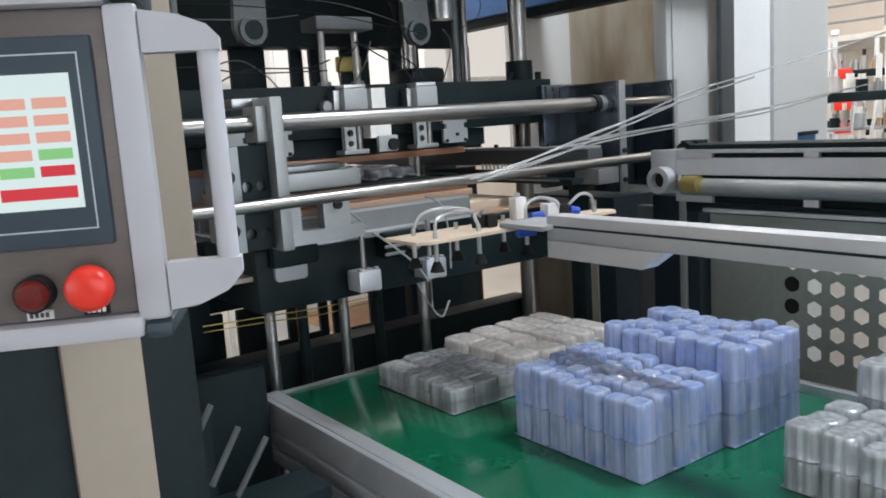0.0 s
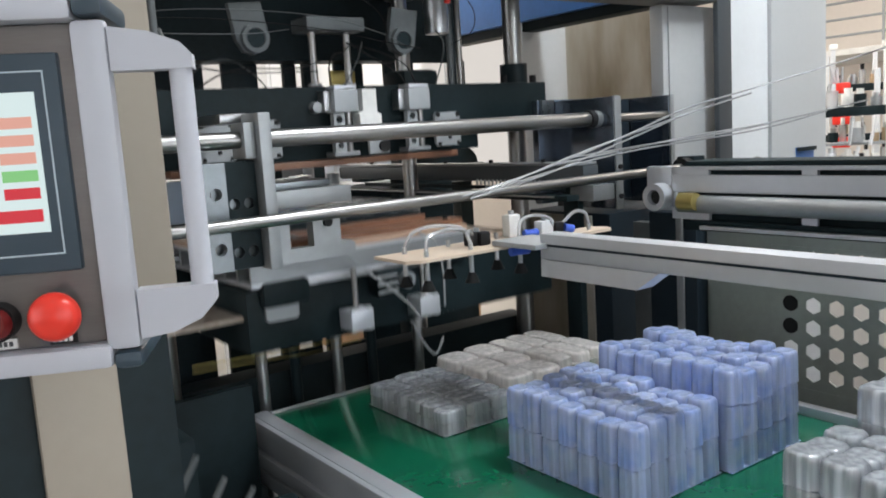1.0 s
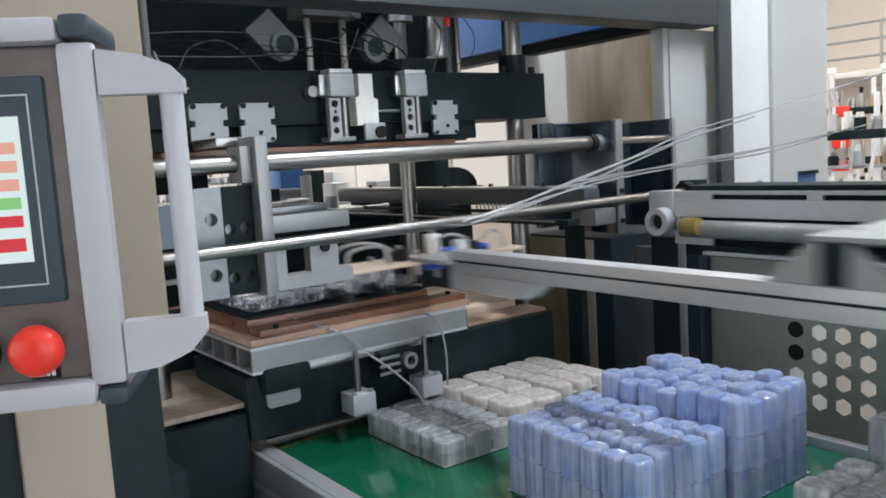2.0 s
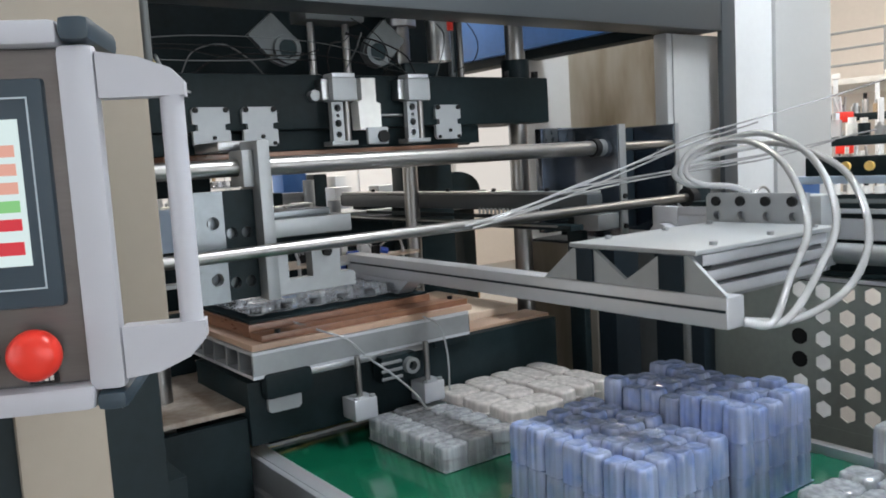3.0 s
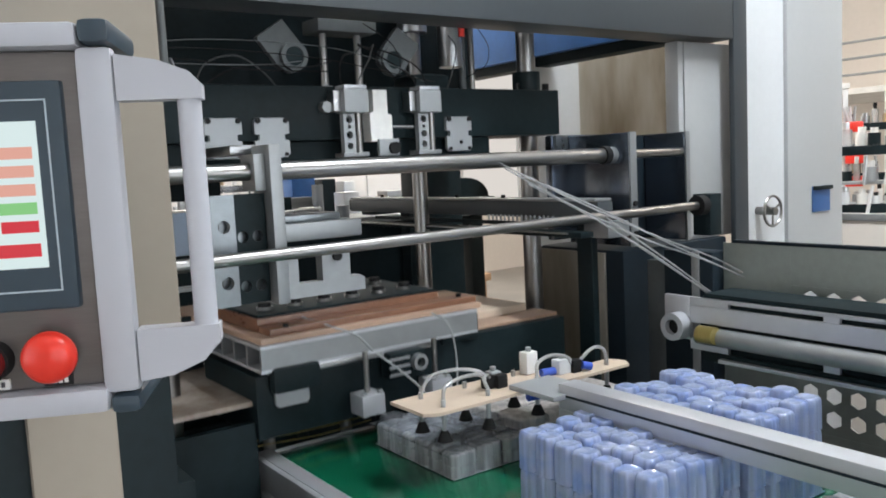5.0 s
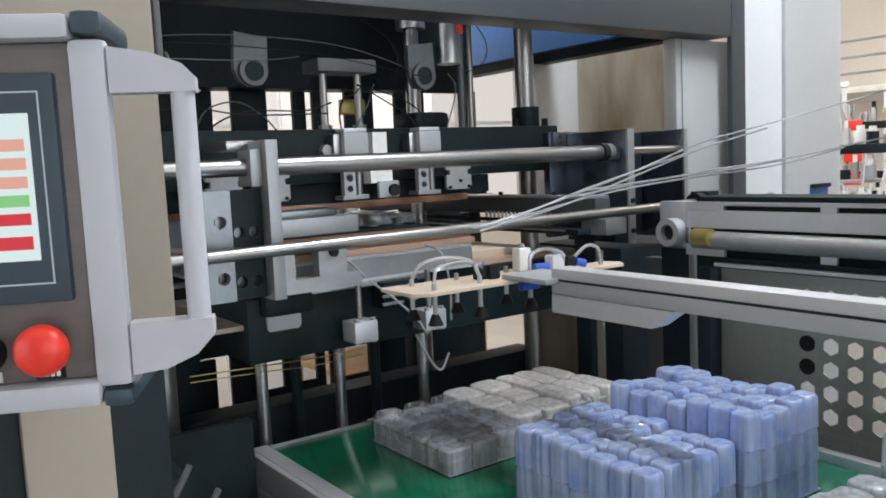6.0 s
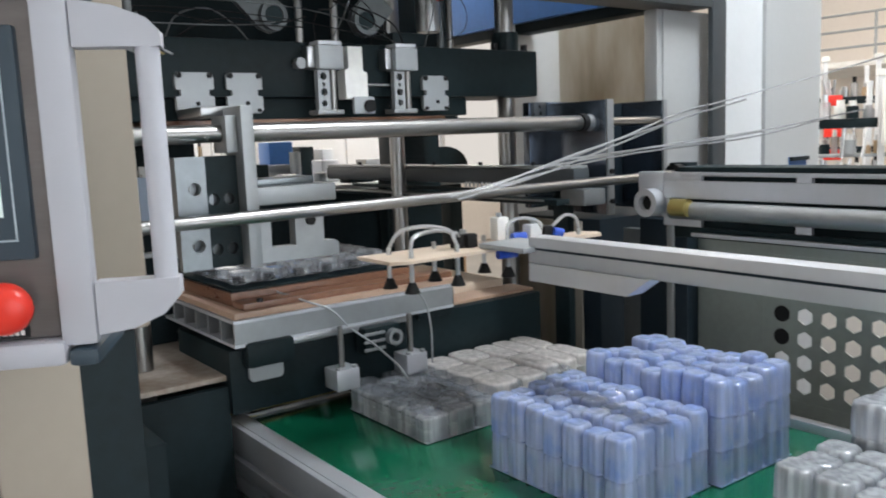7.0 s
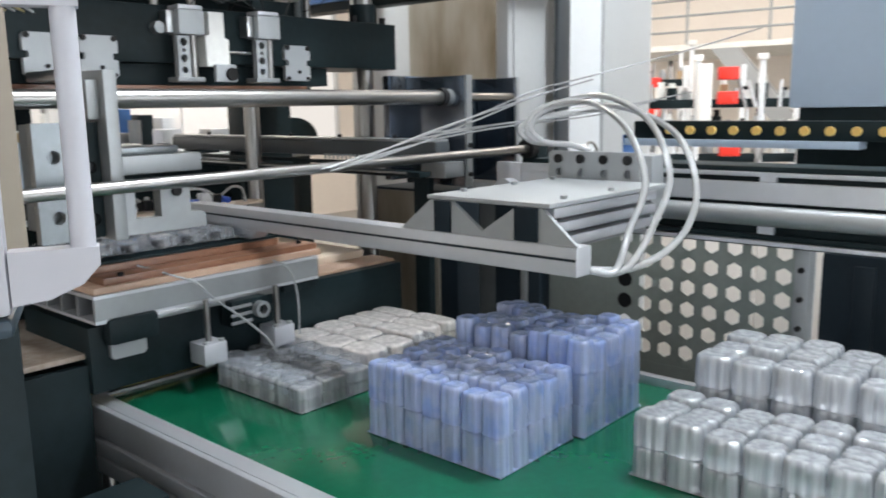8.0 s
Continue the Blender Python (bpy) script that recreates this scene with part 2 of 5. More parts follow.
def hose(bm, pts, r, seg=8, n=8):
    path = smooth_path(pts, n)
    last, side = None, Vector((0, 0, 1))
    for i, p in enumerate(path):
        d = (path[min(i + 1, len(path) - 1)] - path[max(i - 1, 0)]).normalized()
        side = (side - d * side.dot(d))
        if side.length < 1e-4:
            side = d.orthogonal()
        side.normalize()
        up = d.cross(side)
        loop = [bm.verts.new(p + r * (math.cos(2 * math.pi * k / seg) * side + math.sin(2 * math.pi * k / seg) * up)) for k in range(seg)]
        if last:
            for k in range(seg):
                bm.faces.new((last[k], last[(k + 1) % seg], loop[(k + 1) % seg], loop[k]))
        last = loop
    return bm


def prism(bm, outline, axis, lo, hi):
    """A plate whose outline lies across axis; outline in the two other axes, in order."""
    def at(u, v, w):
        return {"x": (w, u, v), "y": (u, w, v), "z": (u, v, w)}[axis]
    a = [bm.verts.new(at(u, v, lo)) for u, v in outline]
    b = [bm.verts.new(at(u, v, hi)) for u, v in outline]
    bm.faces.new(a[::-1])
    bm.faces.new(b)
    for i in range(len(a)):
        j = (i + 1) % len(a)
        bm.faces.new((a[i], a[j], b[j], b[i]))
    bmesh.ops.recalc_face_normals(bm, faces=bm.faces)
    return bm


def circle_pts(cx, cy, r, n=16, turn=0.0):
    return [(cx + r * math.cos(2 * math.pi * i / n + turn), cy + r * math.sin(2 * math.pi * i / n + turn)) for i in range(n)]


def holed_plate(bm, u0, u1, v0, v1, holes, axis, lo, hi, n=12):
    """A rectangular plate with holes that go through it: (u, v, radius), each in a cell of its own along rows."""
    def at(u, v, w):
        return {"x": (w, u, v), "y": (u, w, v), "z": (u, v, w)}[axis]
    rows = sorted({round(h[1], 4) for h in holes})
    vs = [v0] + [(a + b) / 2 for a, b in zip(rows, rows[1:])] + [v1]
    for k, row in enumerate(rows):
        hs = sorted(h for h in holes if abs(h[1] - row) < 1e-3)
        us = [u0] + [(a[0] + b[0]) / 2 for a, b in zip(hs, hs[1:])] + [u1]
        for i, (cu, cv, r) in enumerate(hs):
            cell = (us[i], us[i + 1], vs[k], vs[k + 1])
            outer, inner = [], []
            for j in range(n):
                a = 2 * math.pi * (j + 0.5) / n
                du, dv = math.cos(a), math.sin(a)
                inner.append((cu + r * du, cv + r * dv))
                s = min(((cell[1] - cu) / du if du > 0 else (cell[0] - cu) / du) if abs(du) > 1e-6 else 9e9,
                        ((cell[3] - cv) / dv if dv > 0 else (cell[2] - cv) / dv) if abs(dv) > 1e-6 else 9e9)
                outer.append([cu + s * du, cv + s * dv])
            for c in ((cell[0], cell[2]), (cell[0], cell[3]), (cell[1], cell[2]), (cell[1], cell[3])):
                j = min(range(n), key=lambda q: (outer[q][0] - c[0]) ** 2 + (outer[q][1] - c[1]) ** 2)
                outer[j] = list(c)
            rings = [[bm.verts.new(at(u, v, w)) for u, v in pts] for pts, w in ((outer, lo), (inner, lo), (inner, hi), (outer, hi))]
            for q in range(4):
                p1, p2 = rings[q], rings[(q + 1) % 4]
                for j in range(n):
                    bm.faces.new((p1[j], p1[(j + 1) % n], p2[(j + 1) % n], p2[j]))
    bmesh.ops.remove_doubles(bm, verts=bm.verts, dist=1e-5)
    bmesh.ops.recalc_face_normals(bm, faces=bm.faces)
    return bm


def finish(name, bm, mat, smooth=False):
    me = bpy.data.meshes.new(name)
    bm.to_mesh(me)
    bm.free()
    me.materials.append(mat)
    if smooth:
        me.shade_smooth()
        me.set_sharp_from_angle(angle=radians(40))
    return me


def spot(ob):
    """Where a thing or part stands while the place is built."""
    p = Vector((0, 0, 0))
    while ob:
        p += ob.location
        ob = ob.parent
    return p


def thing(name, x, y, z, label, category, group="", kind=""):
    ob = new(name)
    ob.location = (x, y, z)
    return tagged(ob, label, category, group, kind)


def part(name, bm, mat, parent, label="", smooth=True):
    """One mesh, given in the place's metres, under its thing or part."""
    o = spot(parent)
    bmesh.ops.translate(bm, verts=bm.verts, vec=-o)
    ob = new(name, finish(name, bm, mat, smooth))
    ob.parent = parent
    return tagged(ob, label)


def whole(name, bm, mat, label, category, group="", kind="", smooth=True):
    """A thing that is one mesh."""
    ob = new(name, finish(name, bm, mat, smooth))
    return tagged(ob, label, category, group, kind)


def B(*a, bev=0.002):
    return box(bmesh.new(), *a, bev)


def R(*a, **k):
    return rod(bmesh.new(), *a, **k)


# ---- the hall ----
whole("floor", B(-4, 9, -4, 9, -0.1, 0, bev=0), CONCRETE, "grey painted concrete workshop floor", "floor", kind="structure", smooth=False)
whole("ceiling", B(-4, 9, -4, 9, 4.0, 4.1, bev=0), CEILING, "white workshop ceiling", "ceiling", kind="structure", smooth=False)
for nm, a in (("wall_west", (-4.1, -4, -4, 9, 0, 4)), ("wall_south", (-4.1, 9.1, -4.1, -4, 0, 4)), ("wall_east", (9, 9.1, -4, 9, 0, 4)), ("wall_north", (-4.1, 9.1, 9, 9.1, 0, 4))):
    whole(nm, B(*a, bev=0), HALL_WALL, "plain cream painted workshop wall", "wall", kind="structure", smooth=False)
for lx, ly, watts in LAMPS:
    t = thing("ceiling_lamp", lx, ly, 4.0, "white ceiling fluorescent lamp with glowing tubes, placed out of view", "lamp", "ceiling lamps")
    part("housing", B(lx - 0.2, lx + 0.2, ly - 0.8, ly + 0.8, 3.93, 4.0), WHITE_PAINT, t)
    for s in (-0.1, 0.1):
        part("tube", R((lx + s, ly - 0.75, 3.9), (lx + s, ly + 0.75, 3.9), 0.016), LAMP_GLOW, t, "glowing tube")


# ---- operator panel ----
def operator_panel():
    """Built flat, front towards -y, then turned to face the operator."""
    t = thing("operator_panel", 0.178, 0.729, 1.33, "grey operator panel with touchscreen in white plastic frame with handle", "control panel")
    ox, oy, oz = 0.178, 0.729, 0.0

    def bx(u0, u1, d0, d1, z0, z1, bev=0.002):
        return B(ox + u0, ox + u1, oy + d0, oy + d1, z0, z1, bev=bev)
    part("housing", bx(-0.30, 0.0155, 0.004, 0.05, 1.3525, 1.6105), PANEL_BROWN, t, "brushed bronze-grey front plate")
    part("side_profile", bx(0.016, 0.0435, -0.006, 0.014, 1.3455, 1.612, 0.006), HMI_WHITE, t)
    part("bottom_profile", bx(-0.30, 0.0205, -0.012, 0.10, 1.332, 1.352, 0.006), HMI_WHITE, t)
    part("top_profile", bx(-0.30, 0.0205, -0.012, 0.10, 1.611, 1.630, 0.006), HMI_WHITE, t)
    part("corner_cap", bx(0.0207, 0.044, -0.013, 0.09, 1.6135, 1.632, 0.006), BEZEL, t, "black corner cap")
    part("corner_cap", bx(0.0207, 0.044, -0.010, 0.10, 1.330, 1.3445, 0.006), BEZEL, t, "black corner cap")
    # handle: two arms and a grip
    part("handle_arm", prism(bmesh.new(), [(ox + 0.044, 1.571), (ox + 0.107, 1.571), (ox + 0.107, 1.582), (ox + 0.098, 1.592), (ox + 0.075, 1.601), (ox + 0.044, 1.606)], "y", oy - 0.004, oy + 0.016), HMI_WHITE, t)
    part("handle_arm", prism(bmesh.new(), [(ox + 0.044, 1.394), (ox + 0.107, 1.394), (ox + 0.107, 1.380), (ox + 0.094, 1.366), (ox + 0.070, 1.356), (ox + 0.044, 1.353)], "y", oy - 0.004, oy + 0.016), HMI_WHITE, t)
    part("grip", R((ox + 0.096, oy + 0.006, 1.39), (ox + 0.096, oy + 0.006, 1.575), 0.0092), HMI_WHITE, t)
    bz = part("bezel", bx(-0.27, 0.005, -0.006, 0.006, 1.415, 1.588, 0.003), BEZEL, t, "dark blue-grey touchscreen bezel")
    for a in ((-0.262, -0.006, 1.573, 1.5742), (-0.262, -0.006, 1.4295, 1.4307), (-0.0072, -0.006, 1.4308, 1.5729)):
        part("bezel_line", bx(a[0], a[1], -0.0068, -0.0058, a[2], a[3], 0), BEZEL_LINE, bz, "thin pale printed line")
    sc = part("screen", bx(-0.245, -0.0145, -0.0072, -0.0055, 1.448, 1.558, 0), SCREEN, bz, "lit touchscreen with coloured buttons")
    cols = ((SCR_PEACH, SCR_PEACH, SCR_PEACH), (SCR_PEACH, SCR_PEACH, SCR_PEACH), (SCR_PEACH, SCR_PEACH, SCR_PEACH),
            (SCR_YELLOW, SCR_PEACH, SCR_GREEN), (SCR_YELLOW, SCR_GREEN, SCR_RED))
    for r, row in enumerate(cols):
        z1 = 1.539 - r * 0.0138
        for c, m in enumerate(row):
            x1 = -0.0185 - (2 - c) * 0.0315
            part("screen_button", bx(x1 - 0.0265, x1, -0.0079, -0.0070, z1 - 0.0088, z1, 0), m, t)
    for x0, x1, m in ((-0.078, -0.0185, SCR_RED), (-0.15, -0.085, SCR_PEACH)):
        part("screen_button", bx(x0, x1, -0.0079, -0.0070, 1.4565, 1.4665, 0), m, t)
    # stop button and lamp
    c = (ox - 0.017, 1.381)
    e = part("emergency_stop", R((c[0], oy + 0.004, c[1]), (c[0], oy - 0.014, c[1]), 0.012), BEZEL, t)
    bm = bmesh.new()
    prof = [(-0.010, 0.0145), (-0.011, 0.018), (-0.016, 0.0197), (-0.023, 0.0193), (-0.028, 0.0165), (-0.031, 0.011), (-0.032, 0.0)]
    spin_y(bm, c[0], oy, c[1], prof, 28)
    part("mushroom_cap", bm, RED_PLASTIC, e, "red mushroom cap")
    l = part("indicator_lamp", R((ox - 0.064, oy + 0.004, 1.378), (ox - 0.064, oy - 0.012, 1.378), 0.0155), RUBBER, t)
    bm = bmesh.new()
    spin_y(bm, ox - 0.064, oy, 1.378, [(-0.011, 0.0135), (-0.016, 0.0135), (-0.021, 0.010), (-0.022, 0.0)], 20)
    part("lens", bm, RED_DARK, l, "dark red lens")
    for u in (-0.064, -0.018):
        p = part("label_plate", bx(u - 0.0105, u + 0.0105, 0.001, 0.0045, 1.3545, 1.3625, 0), LABEL_WHITE if u < -0.03 else RUBBER, t)
        for k in range(4):
            part("print", bx(u - 0.008 + k * 0.0042, u - 0.0053 + k * 0.0042, 0.0002, 0.0012, 1.3565, 1.3605, 0), INK if u < -0.03 else LABEL_WHITE, p)
    t.rotation_euler = (0, 0, radians(-26))
    return t


def spin_y(bm, cx, cy, cz, prof, seg):
    """A turned shape about an axis along y: (offset along y, radius)."""
    loops = []
    for d, r in prof:
        if r <= 0:
            loops.append([bm.verts.new((cx, cy + d, cz))])
        else:
            loops.append([bm.verts.new((cx + r * math.cos(2 * math.pi * i / seg), cy + d, cz + r * math.sin(2 * math.pi * i / seg))) for i in range(seg)])
    for u, w in zip(loops, loops[1:]):
        for i in range(seg):
            j = (i + 1) % seg
            bm.faces.new((u[i], u[j], w[j], w[i]) if len(w) > 1 else (u[i], u[j], w[0]))
    bmesh.ops.recalc_face_normals(bm, faces=bm.faces)
    return bm


operator_panel()

post = thing("control_post", 0.2, 1.05, 0, "beige steel control post with recess shade in black behind the operator panel", "post")
part("post_body", B(-0.25, 0.330, 0.952, 1.14, 1.30, 2.2, bev=0.006), BEIGE, post)
part("post_leg", B(0.165, 0.251, 0.946, 1.04, 0, 1.30, bev=0.004), BEIGE, post)
# panel lies flush; the recess's shade is put into its black
part("dark_recess", B(-0.25, 0.312, 0.955, 1.14, 0.0, 1.2995, bev=0.002), OXIDE, post, "flush black panel standing in for the shaded recess")
part("switch_box", B(0.02, 0.172, 0.925, 0.952, 1.668, 1.78, bev=0.01), BEZEL, post, "black instrument with a white display")
part("display", B(0.04, 0.160, 0.922, 0.9248, 1.685, 1.765, bev=0), LABEL_WHITE, post)
part("conduit", R((0.338, 0.97, 1.62), (0.338, 0.97, 2.2), 0.005), SHADE_STEEL, post)

# ---- forming machine: frame ----
frame_t = thing("forming_press", 1.2, 1.45, 0, "dark grey and black painted steel thermoforming press stand", "machine")
part("signal_lamp", R((1.215, 1.575, 1.80), (1.215, 1.575, 1.83), 0.008, seg=10), RED_PLASTIC, frame_t, "small red signal lamp")
part("top_beam", B(0.2, 2.062, 1.45, 1.56, 1.816, 1.93, bev=0.004), FRAME_GREY, frame_t)
part("front_post", B(2.063, 2.125, 1.45, 1.468, 0.0, 2.3, bev=0.004), FRAME_GREY, frame_t)
part("side_beam", B(2.0, 2.07, 1.565, 2.6, 1.83, 1.95, bev=0.004), BLACK, frame_t)
part("roof_panel", B(0.3, 1.7, 1.58, 2.9, 2.04, 2.06, bev=0), BLACK, frame_t)
# blue reflection on the side beam, added as a coloured panel
part("blue_side_panel", B(1.96, 1.99, 1.58, 2.6, 1.86, 2.03, bev=0.002), SIDE_BLUE, frame_t, "blue panel standing in for a reflection on the side beam")
part("lower_rail", B(0.35, 1.55, 1.72, 1.80, 0.90, 0.99, bev=0.004), BLACK, frame_t)
part("front_left_post", B(0.36, 0.44, 1.30, 1.42, 0.0, 1.04, bev=0.004), BLACK, frame_t)
part("rear_skirt", B(0.36, 1.47, 1.90, 1.92, 0.0, 0.80, bev=0.002), BLACK, frame_t)
part("left_skirt", B(0.34, 0.36, 1.30, 2.9, 0.0, 1.04, bev=0.002), BLACK, frame_t)
part("left_rear_panel", B(0.36, 0.66, 1.87, 1.885, 0.80, 1.20, bev=0.002), BLACK, frame_t)
part("front_apron", B(0.38, 0.63, 1.51, 1.53, 0.55, 1.04, bev=0.002), BLACK, frame_t)
part("left_back_cover", B(0.30, 0.66, 2.05, 2.06, 0.9, 1.75, bev=0.002), BLACK, frame_t)
part("pale_bar", B(0.60, 0.86, 1.90, 1.93, 1.252, 1.262, bev=0.001), GALV, frame_t)
part("blue_plate", B(0.55, 0.74, 1.95, 1.96, 1.33, 1.43, bev=0.002), BLUE_PANEL, frame_t, "pale blue plate")
part("low_back_cover", B(0.60, 1.36, 2.42, 2.43, 0.96, 1.345, bev=0.002), BLACK, frame_t)
part("low_back_cover", B(1.36, 1.76, 2.42, 2.43, 0.96, 1.33, bev=0.002), BLACK, frame_t)
for x0, x1, z0 in ((0.62, 0.885, 0.62), (0.93, 1.02, 0.62), (1.10, 1.13, 0.62), (1.215, 1.245, 0.62), (1.265, 1.295, 0.62), (1.41, 1.88, 0.62)):
    part("back_strut", B(x0, x1, 2.40, 2.418, z0, 0.9595, bev=0.003), OXIDE, frame_t)
for x0, x1, z0, z1 in ((1.02, 1.10, 0.812, 0.838), (1.13, 1.215, 0.806, 0.842), (1.13, 1.215, 0.735, 0.765), (1.295, 1.41, 0.80, 0.83), (1.295, 1.41, 0.70, 0.735), (1.02, 1.10, 0.70, 0.745)):
    part("cross_strut", B(x0, x1, 2.385, 2.399, z0, z1, bev=0.006), OXIDE, frame_t)
part("rear_plate", B(0.30, 0.84, 2.16, 2.18, 1.45, 2.0, bev=0.002), OXIDE, frame_t)
part("rear_plate", B(0.84, 1.70, 2.16, 2.18, 1.725, 2.0, bev=0.002), OXIDE, frame_t)
for x0, x1, z0 in ((0.885, 0.985, 1.58), (1.062, 1.100, 1.58), (1.122, 1.165, 1.58), (1.225, 1.318, 1.58), (1.395, 1.50, 1.58), (1.64, 1.70, 1.55)):
    part("hanger", B(x0, x1, 2.14, 2.158, z0, 1.73, bev=0.004), OXIDE, frame_t)
part("junction_box", B(1.20, 1.28, 2.12, 2.139, 1.655, 1.70, bev=0.006), BRASS, frame_t, "small brass-coloured junction box")

cab = thing("side_cabinet", 1.97, 1.52, 1.27, "light grey painted machine side cabinet", "cabinet")
part("cabinet_body", B(1.885, 2.120, 1.50, 1.545, 1.2705, 1.812, bev=0.006), LIGHT_GREY, cab)
part("cabinet_door", B(1.905, 2.056, 1.495, 1.4995, 1.28, 1.808, bev=0.002), LIGHT_GREY, cab)
col = thing("machine_column", 2.35, 1.55, 0, "white painted square machine column with handwheel and pocket", "column")
part("column_body", B(2.127, 2.32, 1.46, 1.474, 0.0, 2.6, bev=0.003), WHITE_PAINT, col)
part("column_cover", B(2.323, 2.63, 1.45, 1.62, 0.0, 2.6, bev=0.004), LIGHT_GREY, col, "light grey cover")
part("pocket", B(2.45, 2.55, 1.446, 1.4495, 1.31, 1.39, bev=0.001), DEEP_BLUE, col, "recessed pocket with dark upper edge")
part("pocket_lip", B(2.45, 2.55, 1.436, 1.4455, 1.378, 1.39, bev=0.001), BLACK, col)
hw = thing("handwheel", 2.18, 1.43, 1.334, "small chrome handwheel on the white column", "handwheel")
bm = bmesh.new()
hose(bm, [(2.18 + 0.043 * math.cos(a * math.pi / 8), 1.41, 1.334 + 0.043 * math.sin(a * math.pi / 8)) for a in range(17)], 0.004, 6, 2)
part("rim", bm, CHROME, hw)
part("hub", R((2.18, 1.46, 1.334), (2.18, 1.40, 1.334), 0.012), CHROME, hw)
for a in (0.5, 2.6, 4.7):
    part("spoke", R((2.18, 1.41, 1.334), (2.18 + 0.042 * math.cos(a), 1.41, 1.334 + 0.042 * math.sin(a)), 0.003, seg=8), CHROME, hw)

panel = thing("back_panel", 2.4, 2.3, 0, "stainless steel guard sheet behind the press, brown reflections in its colour", "guard panel")
part("sheet", B(2.21, 2.75, 2.2, 2.21, 0.0, 2.2, bev=0), REFLECT_STEEL, panel)
part("edge_strip", B(1.95, 2.208, 2.19, 2.22, 0.0, 2.2, bev=0.003), LIGHT_GREY, panel, "light grey edge strip")
dark = thing("control_cabinet", 2.0, 1.6, 0, "dark navy steel electrical cabinet under the guide plate", "cabinet")
part("cabinet_body", B(1.63, 2.06, 1.48, 1.79, 0.0, 1.27, bev=0.006), NAVY, dark)
part("door_plate", B(1.74, 1.80, 1.474, 1.4795, 1.07, 1.20, bev=0.001), REFLECT_STEEL, dark, "small bare metal plate")
part("side_sheet", B(1.6225, 1.6295, 1.54, 1.785, 0.0, 1.262, bev=0.001), REFLECT_STEEL, dark, "bare steel side sheet with brown reflections in its colour")
part("corner_strip", B(1.86, 1.89, 1.471, 1.4795, 0.6, 1.24, bev=0.001), ALU_DULL, dark)

# guide rods, end plates and bracket
guide = thing("upper_guide_rod", 1.0, 1.4, 1.515, "thick polished steel guide rod across the press", "guide rod", "guide rods")
part("shaft", R((0.635, 1.4, 1.515), (1.50, 1.4, 1.515), 0.0165, seg=32), CHROME, guide)
part("shaft_end", R((0.28, 1.4, 1.515), (0.605, 1.4, 1.515), 0.015, seg=32), CHROME, guide)
part("collar", R((1.477, 1.4, 1.515), (1.494, 1.4, 1.515), 0.021), RUBBER, guide, "black collar")
part("hub", R((1.494, 1.4, 1.515), (1.515, 1.4, 1.515), 0.0195), ALU_DULL, guide)
part("tail_shaft", R((1.534, 1.4, 1.515), (1.765, 1.4, 1.515), 0.0105), CHROME, guide)
guide2 = thing("lower_guide_rod", 1.0, 1.3, 1.378, "thin polished steel rod across the press front", "guide rod", "guide rods")
part("shaft", R((0.35, 1.3, 1.376), (1.71, 1.3, 1.384), 0.0105, seg=28), CHROME, guide2)
part("collar", R((1.69, 1.3, 1.384), (1.716, 1.3, 1.384), 0.024), RUBBER, guide2, "black end collar")
part("tip", R((0.335, 1.3, 1.378), (0.35, 1.3, 1.378), 0.006, seg=12), RED_PLASTIC, guide2, "red tip")
part("end_block", B(1.716, 1.76, 1.28, 1.33, 1.31, 1.41), BLACK, guide2)

ends = thing("end_plates", 1.6, 1.4, 1.28, "machined aluminium end plates carrying the guide rods", "bracket")
part("web_plate", B(1.513, 1.533, 1.351, 1.55, 1.30, 1.565, bev=0.003), BLUED, ends, "mirror-bright dark steel web plate")
part("web_edge", B(1.512, 1.534, 1.345, 1.3505, 1.299, 1.566, bev=0.001), ALU_DULL, ends)
part("outer_edge", B(1.764, 1.779, 1.384, 1.3895, 1.289, 1.566, bev=0.001), ALU_DULL, ends)
part("back_plate", B(1.46, 1.763, 1.552, 1.575, 1.31, 1.57, bev=0.004), BLUED, ends)
part("top_band", B(1.47, 1.512, 1.545, 1.5515, 1.535, 1.57, bev=0.001), DARK_STEEL, ends, "paler ground upper band")
part("outer_plate", B(1.765, 1.778, 1.39, 1.551, 1.29, 1.565, bev=0.005), BLUED, ends)
part("dark_side_plate", B(1.56, 1.764, 1.52, 1.551, 1.30, 1.562, bev=0.002), NAVY, ends)
part("foot_block", B(1.44, 1.512, 1.352, 1.43, 1.325, 1.362, bev=0.003), ALU_DULL, ends)
for bz in (1.33, 1.40):
    part("plate_bolt", R((1.5228, 1.3455, bz), (1.5228, 1.340, bz), 0.006, seg=8), RUBBER, ends)

br = thing("rod_bracket", 0.65, 1.4, 1.3, "machined aluminium bracket holding the guide rods", "bracket")
part("upright_plate", B(0.625, 0.648, 1.355, 1.43, 1.285, 1.56, bev=0.003), ALU_DULL, br)
part("clamp_plate", B(0.604, 0.6245, 1.372, 1.43, 1.482, 1.545, bev=0.002), ALU_DULL, br)
part("spacer_block", B(0.545, 0.624, 1.40, 1.50, 1.30, 1.475, bev=0.003), DARK_STEEL, br)
bm = bmesh.new()
holed_plate(bm, 0.515, 0.565, 1.29, 1.478, [(0.545, 1.425, 0.011), (0.545, 1.33, 0.011)], "y", 1.375, 1.392)
part("hole_plate", bm, DARK_STEEL, br, smooth=False)
bm = bmesh.new()
holed_plate(bm, 0.567, 0.624, 1.29, 1.478, [(0.581, 1.405, 0.010), (0.608, 1.405, 0.010), (0.581, 1.32, 0.010), (0.608, 1.32, 0.010)], "y", 1.385, 1.399)
part("hole_plate", bm, OXIDE, br, smooth=False)
